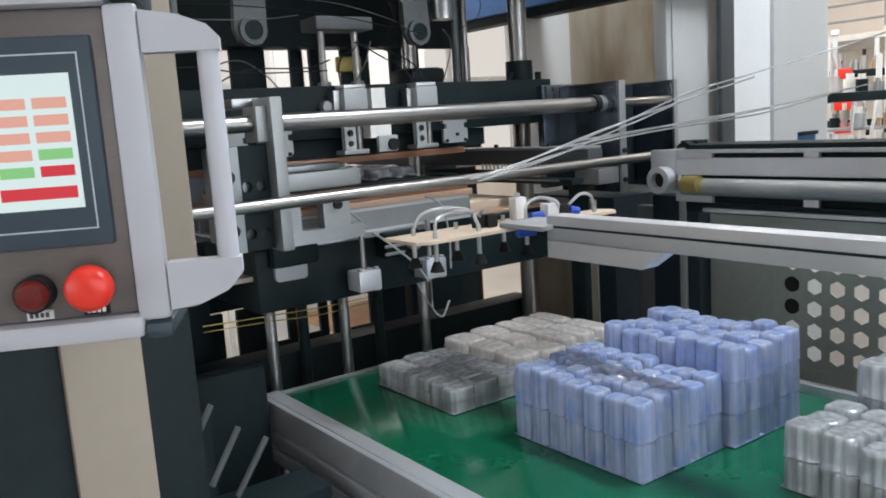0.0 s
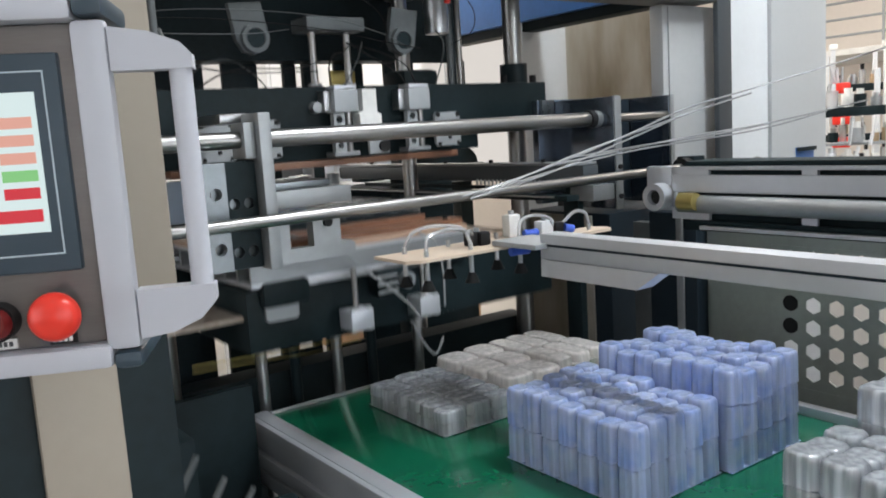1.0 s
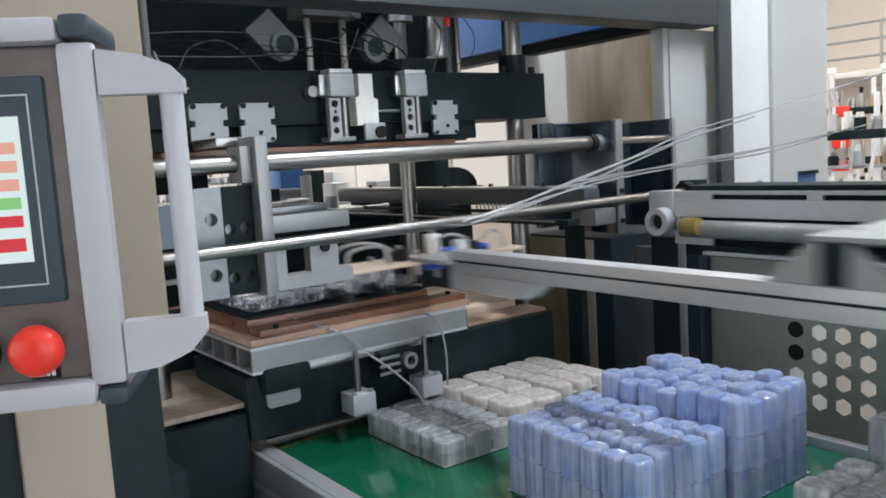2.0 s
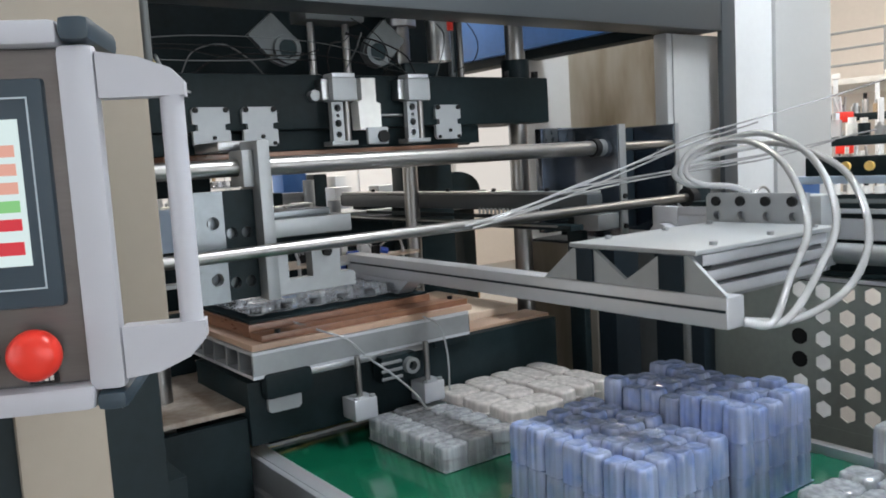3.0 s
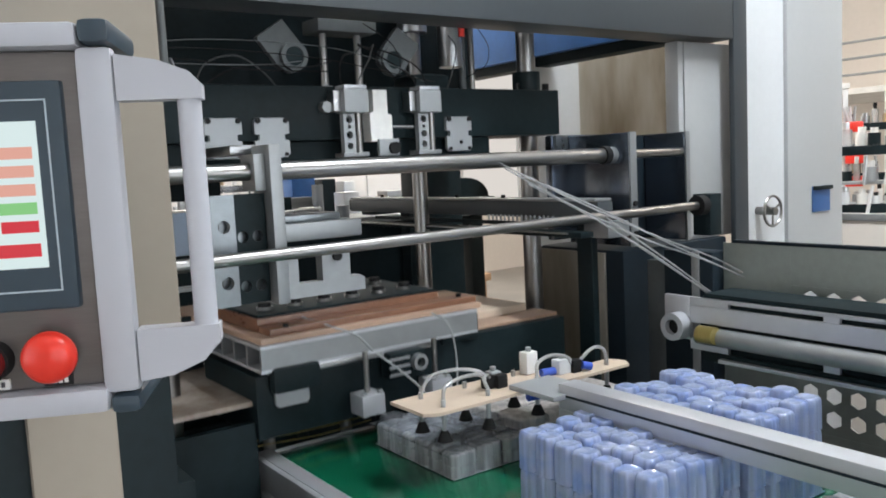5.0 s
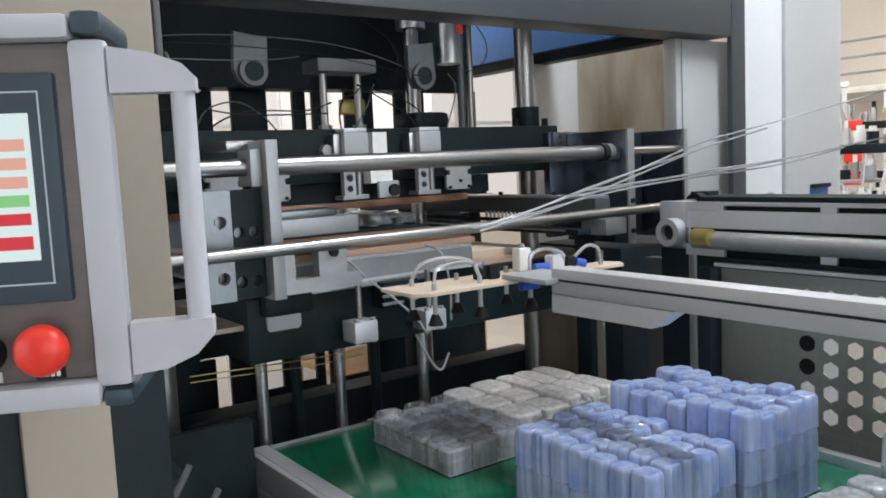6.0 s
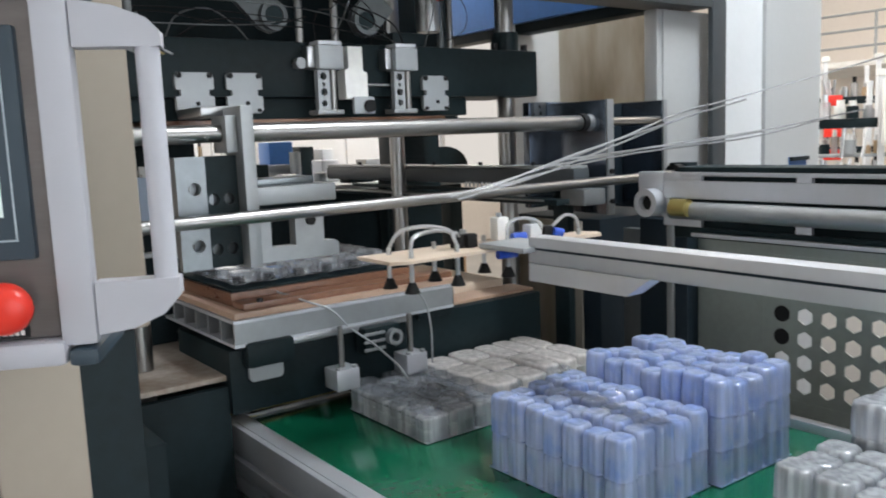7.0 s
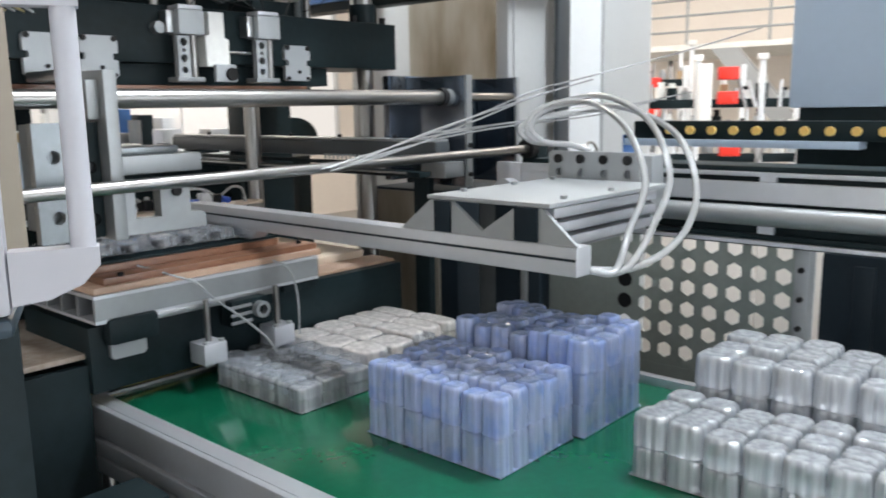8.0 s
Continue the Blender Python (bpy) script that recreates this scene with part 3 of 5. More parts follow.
bm = prism(bmesh.new(), [(0.655, 1.284), (0.823, 1.284), (0.823, 1.307), (0.815, 1.312), (0.793, 1.312), (0.793, 1.366), (0.735, 1.366), (0.735, 1.310), (0.687, 1.310), (0.687, 1.366), (0.655, 1.366)], "y", 1.40, 1.425)
part("notched_plate", bm, ALU_DULL, br, smooth=False)
part("notched_plate_screw", R((0.765, 1.401, 1.353), (0.765, 1.393, 1.353), 0.009, seg=12), RUBBER, br)
part("slide_block", B(0.669, 0.835, 1.42, 1.50, 1.385, 1.418, bev=0.004), ALU_DULL, br)
part("slide_cap", B(0.669, 0.80, 1.44, 1.50, 1.4185, 1.432, bev=0.003), DARK_STEEL, br)
part("cap_block", B(0.59, 0.644, 1.44, 1.56, 1.545, 1.563, bev=0.004), STEEL, br)

# press columns
for cx, cy, r, nm in ((1.50, 1.68, 0.024, "steel"), (1.36, 1.99, 0.021, "steel"), (0.52, 1.68, 0.024, "steel"), (0.62, 2.2, 0.021, "steel")):
    c = thing("press_column", cx, cy, 0, "polished steel guide column of the press", "column", "press columns")
    part("shaft", R((cx, cy, 0.6), (cx, cy, 2.0), r, seg=28), CHROME, c)
    part("foot", R((cx, cy, 0.6), (cx, cy, 0.64), r + 0.012), OXIDE, c)
    part("head", R((cx, cy, 1.88), (cx, cy, 1.92), r + 0.02), STEEL, c)

# sheet feed: chain rail beside the platens, running away from the operator
clamp = thing("chain_rail", 1.42, 1.9, 1.36, "dark ground steel chain rail beside the platens", "chain rail")
part("rail_body", B(1.40, 1.45, 1.345, 2.47, 1.372, 1.412, bev=0.004), FRAME_GREY, clamp)
part("rail_cap", B(1.396, 1.45, 1.35, 2.46, 1.4125, 1.418, bev=0.001), ALU_DULL, clamp, "pale worn upper edge")
part("rail_nose", R((1.425, 2.4705, 1.376), (1.425, 2.4705, 1.408), 0.024), OXIDE, clamp, "rounded black rail end")
part("chain_guard", B(1.392, 1.3955, 1.40, 2.30, 1.352, 1.362, bev=0.001), OXIDE, clamp)
part("lower_bar", B(1.36, 1.40, 1.36, 2.40, 1.332, 1.345, bev=0.002), OXIDE, clamp)
part("bright_wire", R((1.357, 1.40, 1.342), (1.357, 2.36, 1.342), 0.0025, seg=8), STEEL, clamp)
for k in range(5):
    part("clamp_screw", R((1.423, 1.50 + k * 0.2, 1.418), (1.423, 1.50 + k * 0.2, 1.426), 0.006, seg=10), RUBBER, clamp)
for k in range(16):
    part("chain_pin", R((1.389, 1.48 + k * 0.016, 1.363), (1.389, 1.48 + k * 0.016, 1.378), 0.003, seg=6), GALV, clamp)
for y in (1.42, 2.2):
    part("rail_post", B(1.455, 1.475, y, y + 0.05, 0.62, 1.371, bev=0.003), OXIDE, clamp)


# ---- moving platens ----
upper = thing("upper_platen", 1.0, 1.65, 1.587, "black steel upper press platen with pneumatic clamps", "press platen")
part("beam", B(0.30, 1.537, 1.60, 1.80, 1.588, 1.70, bev=0.003), OXIDE, upper)
part("lower_plate", B(0.45, 1.32, 1.62, 2.1, 1.545, 1.587, bev=0.003), BLACK, upper)
part("brown_board", B(0.55, 1.25, 1.615, 2.05, 1.530, 1.5445, bev=0.001), COPPER_BOARD, upper)
part("bushing", R((1.50, 1.68, 1.70), (1.50, 1.68, 1.752), 0.036), OXIDE, upper)
for dx in (-0.052, 0.048):
    part("bolt", R((1.50 + dx, 1.66, 1.70), (1.50 + dx, 1.66, 1.722), 0.009, seg=8), RUBBER, upper)


def slotted_plate(u0, u1, z0, z1, y):
    """A small plate with notched edges."""
    w, h, n = u1 - u0, z1 - z0, 0.010
    o = [(u0 + 0.006, z0), (u1 - 0.006, z0), (u1, z0 + 0.006), (u1, z0 + h * 0.42), (u1 - n, z0 + h * 0.44), (u1 - n, z0 + h * 0.58), (u1, z0 + h * 0.60),
          (u1, z1 - 0.006), (u1 - 0.006, z1), (u0 + 0.006, z1), (u0, z1 - 0.006), (u0, z0 + h * 0.60), (u0 + n, z0 + h * 0.58), (u0 + n, z0 + h * 0.44), (u0, z0 + h * 0.42), (u0, z0 + 0.006)]
    return prism(bmesh.new(), o, "y", y, y + 0.009)


for u0, u1 in ((0.602, 0.677), (0.703, 0.777), (1.171, 1.243)):
    p = part("mount_plate", slotted_plate(u0, u1, 1.556, 1.634, 1.590), GALV, upper, smooth=False)
    for fu, fz in ((0.10, 0.93), (0.90, 0.93), (0.12, 0.07), (0.88, 0.07), (0.55, 0.25)):
        part("screw", R((u0 + fu * (u1 - u0), 1.5905, 1.556 + fz * 0.078), (u0 + fu * (u1 - u0), 1.586, 1.556 + fz * 0.078), 0.0055 if fz > 0.5 else 0.004, seg=10), RUBBER, p)
for cx, w in ((0.917, 0.05), (1.105, 0.05)):
    c = part("clamp_cylinder", B(cx - 0.028, cx + 0.030, 1.555, 1.599, 1.642, 1.690, bev=0.003), GALV, upper)
    part("cylinder_cap", B(cx - 0.026, cx + 0.028, 1.557, 1.597, 1.6905, 1.699, bev=0.002), ALU, c)
    part("rod", R((cx + 0.012, 1.575, 1.642), (cx + 0.012, 1.575, 1.556), 0.0075), CHROME, c)
    bm = bmesh.new()
    holed_plate(bm, cx - 0.028, cx - 0.001, 1.560, 1.640, [(cx - 0.0145, 1.628, 0.008), (cx - 0.0145, 1.612, 0.004), (cx - 0.0145, 1.596, 0.008), (cx - 0.0145, 1.573, 0.007)], "y", 1.565, 1.580, 10)
    part("link_plate", bm, GALV, c, smooth=False)
    part("foot", B(cx - 0.034, cx + 0.028, 1.56, 1.60, 1.550, 1.5595), ALU_DULL, c)
    part("side_body", B(cx - 0.045, cx - 0.0285, 1.57, 1.60, 1.645, 1.688), STEEL, c)
s = part("sensor_bracket", prism(bmesh.new(), [(0.955, 1.582), (1.008, 1.582), (1.008, 1.636), (0.998, 1.640), (0.998, 1.690), (0.963, 1.690), (0.963, 1.645), (0.953, 1.640)], "y", 1.565, 1.598), LABEL_WHITE, upper, "white sensor bracket")
part("sensor_body", B(0.967, 1.018, 1.555, 1.5645, 1.550, 1.586, bev=0.003), GALV, s)
part("sensor_lens", R((1.003, 1.5555, 1.566), (1.003, 1.547, 1.566), 0.013), RUBBER, s)
part("link_rod", R((1.01, 1.585, 1.612), (1.075, 1.585, 1.612), 0.003, seg=8), STEEL, upper)
part("knob", R((0.862, 1.60, 1.655), (0.862, 1.58, 1.655), 0.012, seg=8), ALU_DULL, upper)

# drive over the upper platen
drive = thing("press_drive", 1.0, 1.8, 1.75, "toggle drive with steel levers and cylinders above the platen", "press drive")
part("cross_block", B(0.915, 1.065, 1.70, 1.78, 1.832, 1.862, bev=0.004), SHADE_STEEL, upper)
for cx in (0.945, 1.035):
    part("push_rod", R((cx, 1.74, 1.70), (cx, 1.74, 1.832), 0.0085), CHROME, upper)
    part("rod_nut", R((cx, 1.74, 1.70), (cx, 1.74, 1.716), 0.016, seg=6), ALU_DULL, upper)
LEVERS = []
for cx, side in ((0.884, 1), (1.119, -1)):
    bm = prism(bmesh.new(), [(side * u, z) for u, z in ((0.018, -0.030), (0.036, -0.002), (0.028, 0.024), (-0.028, 0.078), (-0.086, 0.030), (-0.030, -0.027), (-0.004, -0.037))], "y", -0.008, 0.008)
    lv = new("lever", finish("lever", bm, SHADE_STEEL))
    lv.parent, lv.location = drive, (cx - 1.0, -0.046, 1.772 - 1.75)
    part("pin", R((cx, 1.746, 1.772), (cx, 1.735, 1.772), 0.021), OXIDE, lv)
    part("pin_ring", ring(bmesh.new(), (cx, 1.7455, 1.772), (cx, 1.733, 1.772), 0.032, 0.022), SHADE_STEEL, lv)
    LEVERS.append((lv, cx, side))
part("cylinder", R((1.31, 1.75, 1.755), (1.31, 1.75, 1.90), 0.03), STEEL, drive)
part("rear_beam", B(0.35, 1.40, 2.05, 2.15, 1.72, 2.0), OXIDE, drive)
for k, cx in enumerate((1.40, 1.43)):
    part("tie_rod", R((cx, 1.82, 1.55), (cx, 1.82, 1.95), 0.009), CHROME if k % 2 else SHADE_STEEL, drive)

for k, pts in enumerate((((0.42, 1.56, 1.74), (0.62, 1.55, 1.745), (0.85, 1.56, 1.735), (1.05, 1.58, 1.71), (1.15, 1.6, 1.70)),
                         ((0.38, 1.54, 1.735), (0.60, 1.54, 1.760), (0.85, 1.55, 1.758), (1.02, 1.57, 1.73), (1.12, 1.6, 1.70)),
                         ((0.40, 1.52, 1.715), (0.55, 1.52, 1.712), (0.70, 1.53, 1.716), (0.80, 1.56, 1.73)),
                         ((1.0, 1.65, 1.83), (1.04, 1.6, 1.78), (1.06, 1.6, 1.73), (1.04, 1.6, 1.70)),
                         ((0.40, 1.45, 1.80), (0.44, 1.46, 1.76), (0.50, 1.5, 1.72), (0.53, 1.52, 1.70)),
                         ((1.33, 1.68, 1.86), (1.36, 1.66, 1.80), (1.35, 1.66, 1.75), (1.30, 1.68, 1.72)))):
    whole("cable", hose(bmesh.new(), pts, 0.0011, 6, 8), RUBBER if k in (0, 3, 5) else SHADE_STEEL, "thin grey cable hanging in the press", "cable", "press cables")
for k, pts in enumerate((((0.90, 1.585, 1.70), (0.89, 1.57, 1.735), (0.92, 1.60, 1.765), (0.98, 1.66, 1.78), (1.02, 1.70, 1.80)),
                         ((0.935, 1.585, 1.70), (0.96, 1.57, 1.75), (0.99, 1.61, 1.77), (1.03, 1.66, 1.80)),
                         ((1.09, 1.585, 1.70), (1.06, 1.57, 1.725), (1.02, 1.60, 1.76), (0.99, 1.66, 1.80)),
                         ((1.12, 1.585, 1.70), (1.08, 1.565, 1.74), (1.04, 1.61, 1.775), (1.0, 1.68, 1.80)),
                         ((0.60, 1.62, 1.70), (0.62, 1.60, 1.74), (0.68, 1.60, 1.755), (0.74, 1.62, 1.73), (0.78, 1.64, 1.70)),
                         ((0.62, 1.62, 1.70), (0.66, 1.60, 1.725), (0.72, 1.60, 1.738), (0.84, 1.62, 1.74), (0.92, 1.66, 1.76)),
                         ((0.47, 1.62, 1.70), (0.50, 1.58, 1.73), (0.58, 1.58, 1.742), (0.70, 1.60, 1.73), (0.90, 1.64, 1.735)),
                         ((1.20, 1.62, 1.70), (1.21, 1.60, 1.76), (1.23, 1.62, 1.80), (1.24, 1.66, 1.83)))):
    part("air_line", hose(bmesh.new(), pts, 0.0017, 6, 7), (RUBBER, SHADE_STEEL, RUBBER)[k % 3], upper)
for x0, x1, z1 in ((0.44, 0.54, 1.745), (1.14, 1.24, 1.74)):
    part("motor_block", B(x0, x1, 1.66, 1.76, 1.7005, z1, bev=0.012), OXIDE, upper)
for k in range(5):
    x = 0.34 + 0.012 * k
    whole("wire", hose(bmesh.new(), [(x, 1.10, 1.66), (x + 0.02, 1.14, 1.65 + 0.01 * (k % 2)), (x + 0.06, 1.2, 1.632), (x + 0.09, 1.24, 1.628)], 0.002, 5, 6), BRASS if k % 2 else GALV,
          "thin loose wire behind the operator panel", "wire", "loose wires")

lower = thing("lower_platen", 0.95, 1.6, 0.99, "black steel lower press platen with forming tool", "press platen")
part("beam", B(0.63, 1.435, 1.50, 1.78, 0.985, 1.110, bev=0.004), OXIDE, lower)
part("bracket_block", B(0.655, 0.755, 1.47, 1.499, 1.075, 1.125, bev=0.01), BLACK, lower)
part("guide_block", B(1.06, 1.16, 1.49, 1.60, 1.10, 1.16, bev=0.004), OXIDE, lower)
for z0, z1 in ((1.118, 1.124), (1.164, 1.170)):
    part("table_skin", B(0.636, 1.15, 1.48, 2.05, z0, z1, bev=0), ALU, lower, "aluminium skin of the channelled table")
for k in range(9):
    y = 1.48 + k * 0.066
    part("table_rib", B(0.637, 1.149, y, y + 0.008, 1.1242, 1.1638, bev=0), ALU_DULL, lower)
part("side_shelf", B(0.38, 0.665, 1.52, 1.95, 1.050, 1.060, bev=0.001), STAINED, lower, "stained sheet metal shelf")
part("front_strip", B(0.70, 1.03, 1.474, 1.4795, 1.108, 1.1195, bev=0.001), STEEL, lower)
part("base_board", B(0.640, 1.165, 1.485, 2.02, 1.1705, 1.183, bev=0.002), TAN_BOARD, lower)
part("tool_base", B(0.665, 1.16, 1.495, 1.55, 1.1832, 1.196, bev=0.001), COPPER_BOARD, lower)
tool = part("tool_board", B(0.665, 1.10, 1.555, 1.86, 1.1832, 1.209, bev=0.002), COPPER_BOARD, lower)
part("tool_top", B(0.67, 1.095, 1.56, 1.855, 1.2092, 1.215, bev=0.001), OXIDE, tool)
for i in range(6):
    for j in range(2):
        x, y = 0.71 + i * 0.068, 1.62 + j * 0.13
        p = part("forming_plug", R((x, y, 1.215), (x, y, 1.230), 0.013, seg=16), RUBBER, tool)
        part("plug_collar", ring(bmesh.new(), (x, y, 1.215), (x, y, 1.221), 0.017, 0.0135, 16), CHROME, p)
part("side_plate", B(1.17, 1.43, 1.52, 1.60, 1.1105, 1.118, bev=0.002), TAN_BOARD, lower)
part("side_board", B(1.17, 1.40, 1.60, 1.95, 1.1105, 1.135, bev=0.002), MDF, lower)
for x, y in ((0.70, 1.50), (1.13, 1.52)):
    part("screw", R((x, y, 1.196), (x, y, 1.203), 0.006, seg=10), RUBBER, lower)
p = part("mount_plate", slotted_plate(0.665, 0.735, 1.045, 1.110, 1.4895), GALV, lower, smooth=False)
for cx in (0.845, 1.012):
    c = part("lift_cylinder", B(cx - 0.026, cx + 0.026, 1.43, 1.482, 1.005, 1.047, bev=0.003), ALU, lower, "small square aluminium pneumatic cylinder")
    part("rod", R((cx, 1.455, 1.047), (cx, 1.455, 1.13), 0.006), CHROME, c)
    for s in (-0.018, 0.018):
        part("corner_post", R((cx + s, 1.437, 1.003), (cx + s, 1.437, 1.052), 0.006, seg=10), GALV, c)
v = part("valve_block", B(0.90, 0.985, 1.45, 1.49, 1.06, 1.115, bev=0.004), OXIDE, lower)
for k in range(3):
    part("valve_fin", B(0.895, 0.945, 1.445, 1.4495, 1.068 + k * 0.016, 1.074 + k * 0.016, bev=0.001), ALU_DULL, v)
part("valve_port", ring(bmesh.new(), (0.965, 1.45, 1.09), (0.965, 1.435, 1.09), 0.017, 0.010), ALU_DULL, v)
for pts in (((0.862, 1.44, 1.125), (0.90, 1.42, 1.09), (0.94, 1.40, 1.045), (0.96, 1.39, 1.01)),
            ((1.02, 1.47, 1.18), (1.04, 1.44, 1.16), (1.05, 1.43, 1.10), (1.05, 1.43, 1.02)),
            ((0.76, 1.55, 1.2), (0.79, 1.48, 1.185), (0.83, 1.46, 1.165), (0.86, 1.45, 1.13))):
    part("air_line", hose(bmesh.new(), pts, 0.0022, 6, 6), GALV, lower)
for k, x in enumerate((0.70, 0.80, 0.88, 1.0, 1.10)):
    part("lift_rod", R((x, 1.62 + 0.05 * (k % 2), 0.5), (x, 1.62 + 0.05 * (k % 2), 0.986), 0.012), OXIDE if k % 2 else STEEL, lower)

under = frame_t
part("base_block", B(0.45, 1.60, 1.95, 2.38, 0.0, 0.62, bev=0.005), OXIDE, under)
part("front_plate", B(0.30, 0.60, 1.20, 1.30, 0.0, 0.90, bev=0.004), BLACK, under)
for dz, r in ((0.0, 0.0015), (-0.012, 0.0012)):
    part("copper_wire", hose(bmesh.new(), ((0.54, 1.58, 0.967 + dz), (0.68, 1.575, 0.962 + dz), (0.80, 1.575, 0.958 + dz * 1.3), (0.92, 1.58, 0.957 + dz)), r, 6, 6), BRASS, lower)
part("lead", hose(bmesh.new(), ((1.005, 1.50, 0.985), (1.03, 1.49, 0.93), (1.06, 1.49, 0.90), (1.09, 1.50, 0.93)), 0.0025, 6, 6), GALV, lower)
part("rear_upright", B(1.56, 1.74, 2.30, 2.40, 0.0, 1.56, bev=0.003), OXIDE, under)

# ---- conveyor ----
conv = thing("belt_conveyor", 1.05, 0.6, 0, "belt conveyor with green belt and aluminium side rails", "conveyor")
part("belt", B(0.690, 1.405, -0.6, 1.572, 0.935, 0.950, bev=0.004), BELT, conv, "glossy dark green belt")
rl = part("side_rail", B(0.640, 0.652, -0.6, 1.582, 0.90, 0.957, bev=0.002), ALU, conv, "slotted aluminium profile rail")
for z0, z1, x0, x1 in ((0.90, 0.905, 0.653, 0.685), (0.951, 0.957, 0.653, 0.685)):
    part("rail_lip", B(x0, x1, -0.6, 1.582, z0, z1, bev=0.001), ALU, rl)
part("rail_web", B(0.6525, 0.684, -0.6, 1.58, 0.922, 0.9265, bev=0), ALU_DULL, rl)
for z0, z1 in ((0.832, 0.862), (0.868, 0.896)):
    part("lower_profile", B(0.634, 0.675, -0.6, 1.55, z0, z1, bev=0.003), ALU, conv)
rr = part("far_rail", B(1.408, 1.42, -0.6, 1.582, 0.90, 0.965, bev=0.002), ALU, conv)
part("far_lip", B(1.4205, 1.45, -0.6, 1.582, 0.951, 0.957, bev=0.001), ALU, rr)
part("end_roller", R((0.69, 1.572, 0.925), (1.405, 1.572, 0.925), 0.022), ALU_DULL, conv)
part("end_strip", B(0.69, 1.405, 1.575, 1.581, 0.948, 0.954, bev=0.001), GALV, conv)
for x in (0.66, 1.43):
    for y in (-0.4, 1.4):
        part("leg", B(x - 0.02, x + 0.02, y - 0.02, y + 0.02, 0.0, 0.8995 if x > 1 else 0.8315, bev=0.003), ALU_DULL, conv)
for a, b in (((0.488, 1.19, 0.862), (0.432, 1.19, 0.78)), ((0.444, 1.19, 0.891), (0.393, 1.19, 0.81)), ((0.405, 1.19, 0.937), (0.352, 1.19, 0.85))):
    part("link_rod", R(a, b, 0.005, seg=10), SHADE_STEEL, lower)
tub = thing("parts_bin", 0.62, 0.95, 0, "white plastic bin beside the conveyor", "bin")
part("bin_body", B(0.36, 0.60, 0.86, 1.12, 0.0, 0.80, bev=0.02), HMI_WHITE, tub)

# ---- perforated guard ----
perf = thing("perforated_guard", 1.68, 0.9, 0, "stainless guard sheet with round punched holes", "guard panel")
holes = [(0.902 - 0.0515 * k, 1.1885 - 0.0505 * r, 0.0185) for k in range(-2, 6) for r in range(6)]
part("hole_sheet", holed_plate(bmesh.new(), 0.618, 1.05, 0.90, 1.215, holes, "x", 1.680, 1.683, 6), PERF, perf, smooth=False)
part("plain_sheet", B(1.680, 1.683, 1.0502, 1.2195, 0.90, 1.300, bev=0), PERF, perf)
part("upper_sheet", B(1.680, 1.683, 0.0, 1.05, 1.2152, 1.300, bev=0), PERF, perf)
part("lower_sheet", B(1.680, 1.683, 0.0, 1.19, 0.0, 0.8998, bev=0), PERF, perf)
part("top_edge", B(1.674, 1.69, 0.0, 1.19, 1.3005, 1.308, bev=0.001), NAVY, perf)
for z in (1.0875, 1.037):
    part("hole_plug", R((1.6785, 1.006, z), (1.686, 1.006, z), 0.0178, seg=12), RUBBER, perf, "black rubber hole plug")
part("corner_post", B(1.66, 1.70, 0.588, 0.6175, 0.0, 1.2, bev=0.003), GALV, perf)
for z in (0.98, 1.04, 1.10, 1.16):
    part("bolt", R((1.661, 0.603, z), (1.652, 0.603, z), 0.006, seg=8), RUBBER, perf)
sidep = thing("dark_guard_post", 1.66, 1.28, 0, "dark steel post with bright edge beside the guard", "post")
part("post_body", B(1.64, 1.70, 1.22, 1.36, 0.0, 1.28, bev=0.003), NAVY, sidep)
part("grey_strip", B(1.65, 1.68, 1.3605, 1.42, 0.0, 1.25, bev=0.001), SHADE_STEEL, sidep)
part("bright_edge", B(1.634, 1.6395, 1.255, 1.275, 0.0, 1.28, bev=0.001), ALU_DULL, sidep)

# ---- transfer gantry: rises and falls, its arm slides ----
gantry = thing("transfer_gantry", 1.5, 0.8, 1.26, "aluminium linear gantry carrying a vacuum transfer arm", "gantry")
part("rail_top", B(1.50, 1.60, -0.8, 1.14, 1.402, 1.412, bev=0.002), BLACK, gantry)
bm = bmesh.new()
for y0, y1 in ((1.08, 1.175), (0.842, 0.873), (0.605, 0.635), (0.368, 0.398), (0.13, 0.16)):
    box(bm, 1.4975, 1.506, y0, y1, 1.384, 1.401)
    box(bm, 1.4975, 1.506, y0, y1, 1.288, 1.311)
box(bm, 1.497, 1.506, -0.8, 1.175, 1.346, 1.3835, 0.002)
part("slotted_cover", bm, ALU, gantry, "bright aluminium cover with long slots", smooth=False)
part("upper_rib", B(1.497, 1.506, -0.8, 1.13, 1.3935, 1.4015, bev=0.001), ALU, gantry)
part("inner_beam", B(1.512, 1.60, -0.8, 1.16, 1.262, 1.4015, bev=0.003), OXIDE, gantry)
part("bearing_rail", R((1.492, -0.8, 1.322), (1.492, 1.15, 1.322), 0.019), ALU_DULL, gantry)
part("lower_strip", B(1.490, 1.506, -0.8, 1.10, 1.268, 1.276, bev=0.001), ALU, gantry)
part("lower_rib", B(1.497, 1.506, -0.8, 1.12, 1.2775, 1.2875, bev=0.001), OXIDE, gantry)
part("end_bearing", ring(bmesh.new(), (1.4655, 1.200, 1.336), (1.4965, 1.200, 1.336), 0.030, 0.017), ALU, gantry, "round end bearing")
part("bearing_core", R((1.478, 1.200, 1.336), (1.4965, 1.200, 1.336), 0.0165), RUBBER, gantry)
part("end_arm", B(1.497, 1.510, 1.1755, 1.245, 1.305, 1.402, bev=0.006), ALU, gantry)
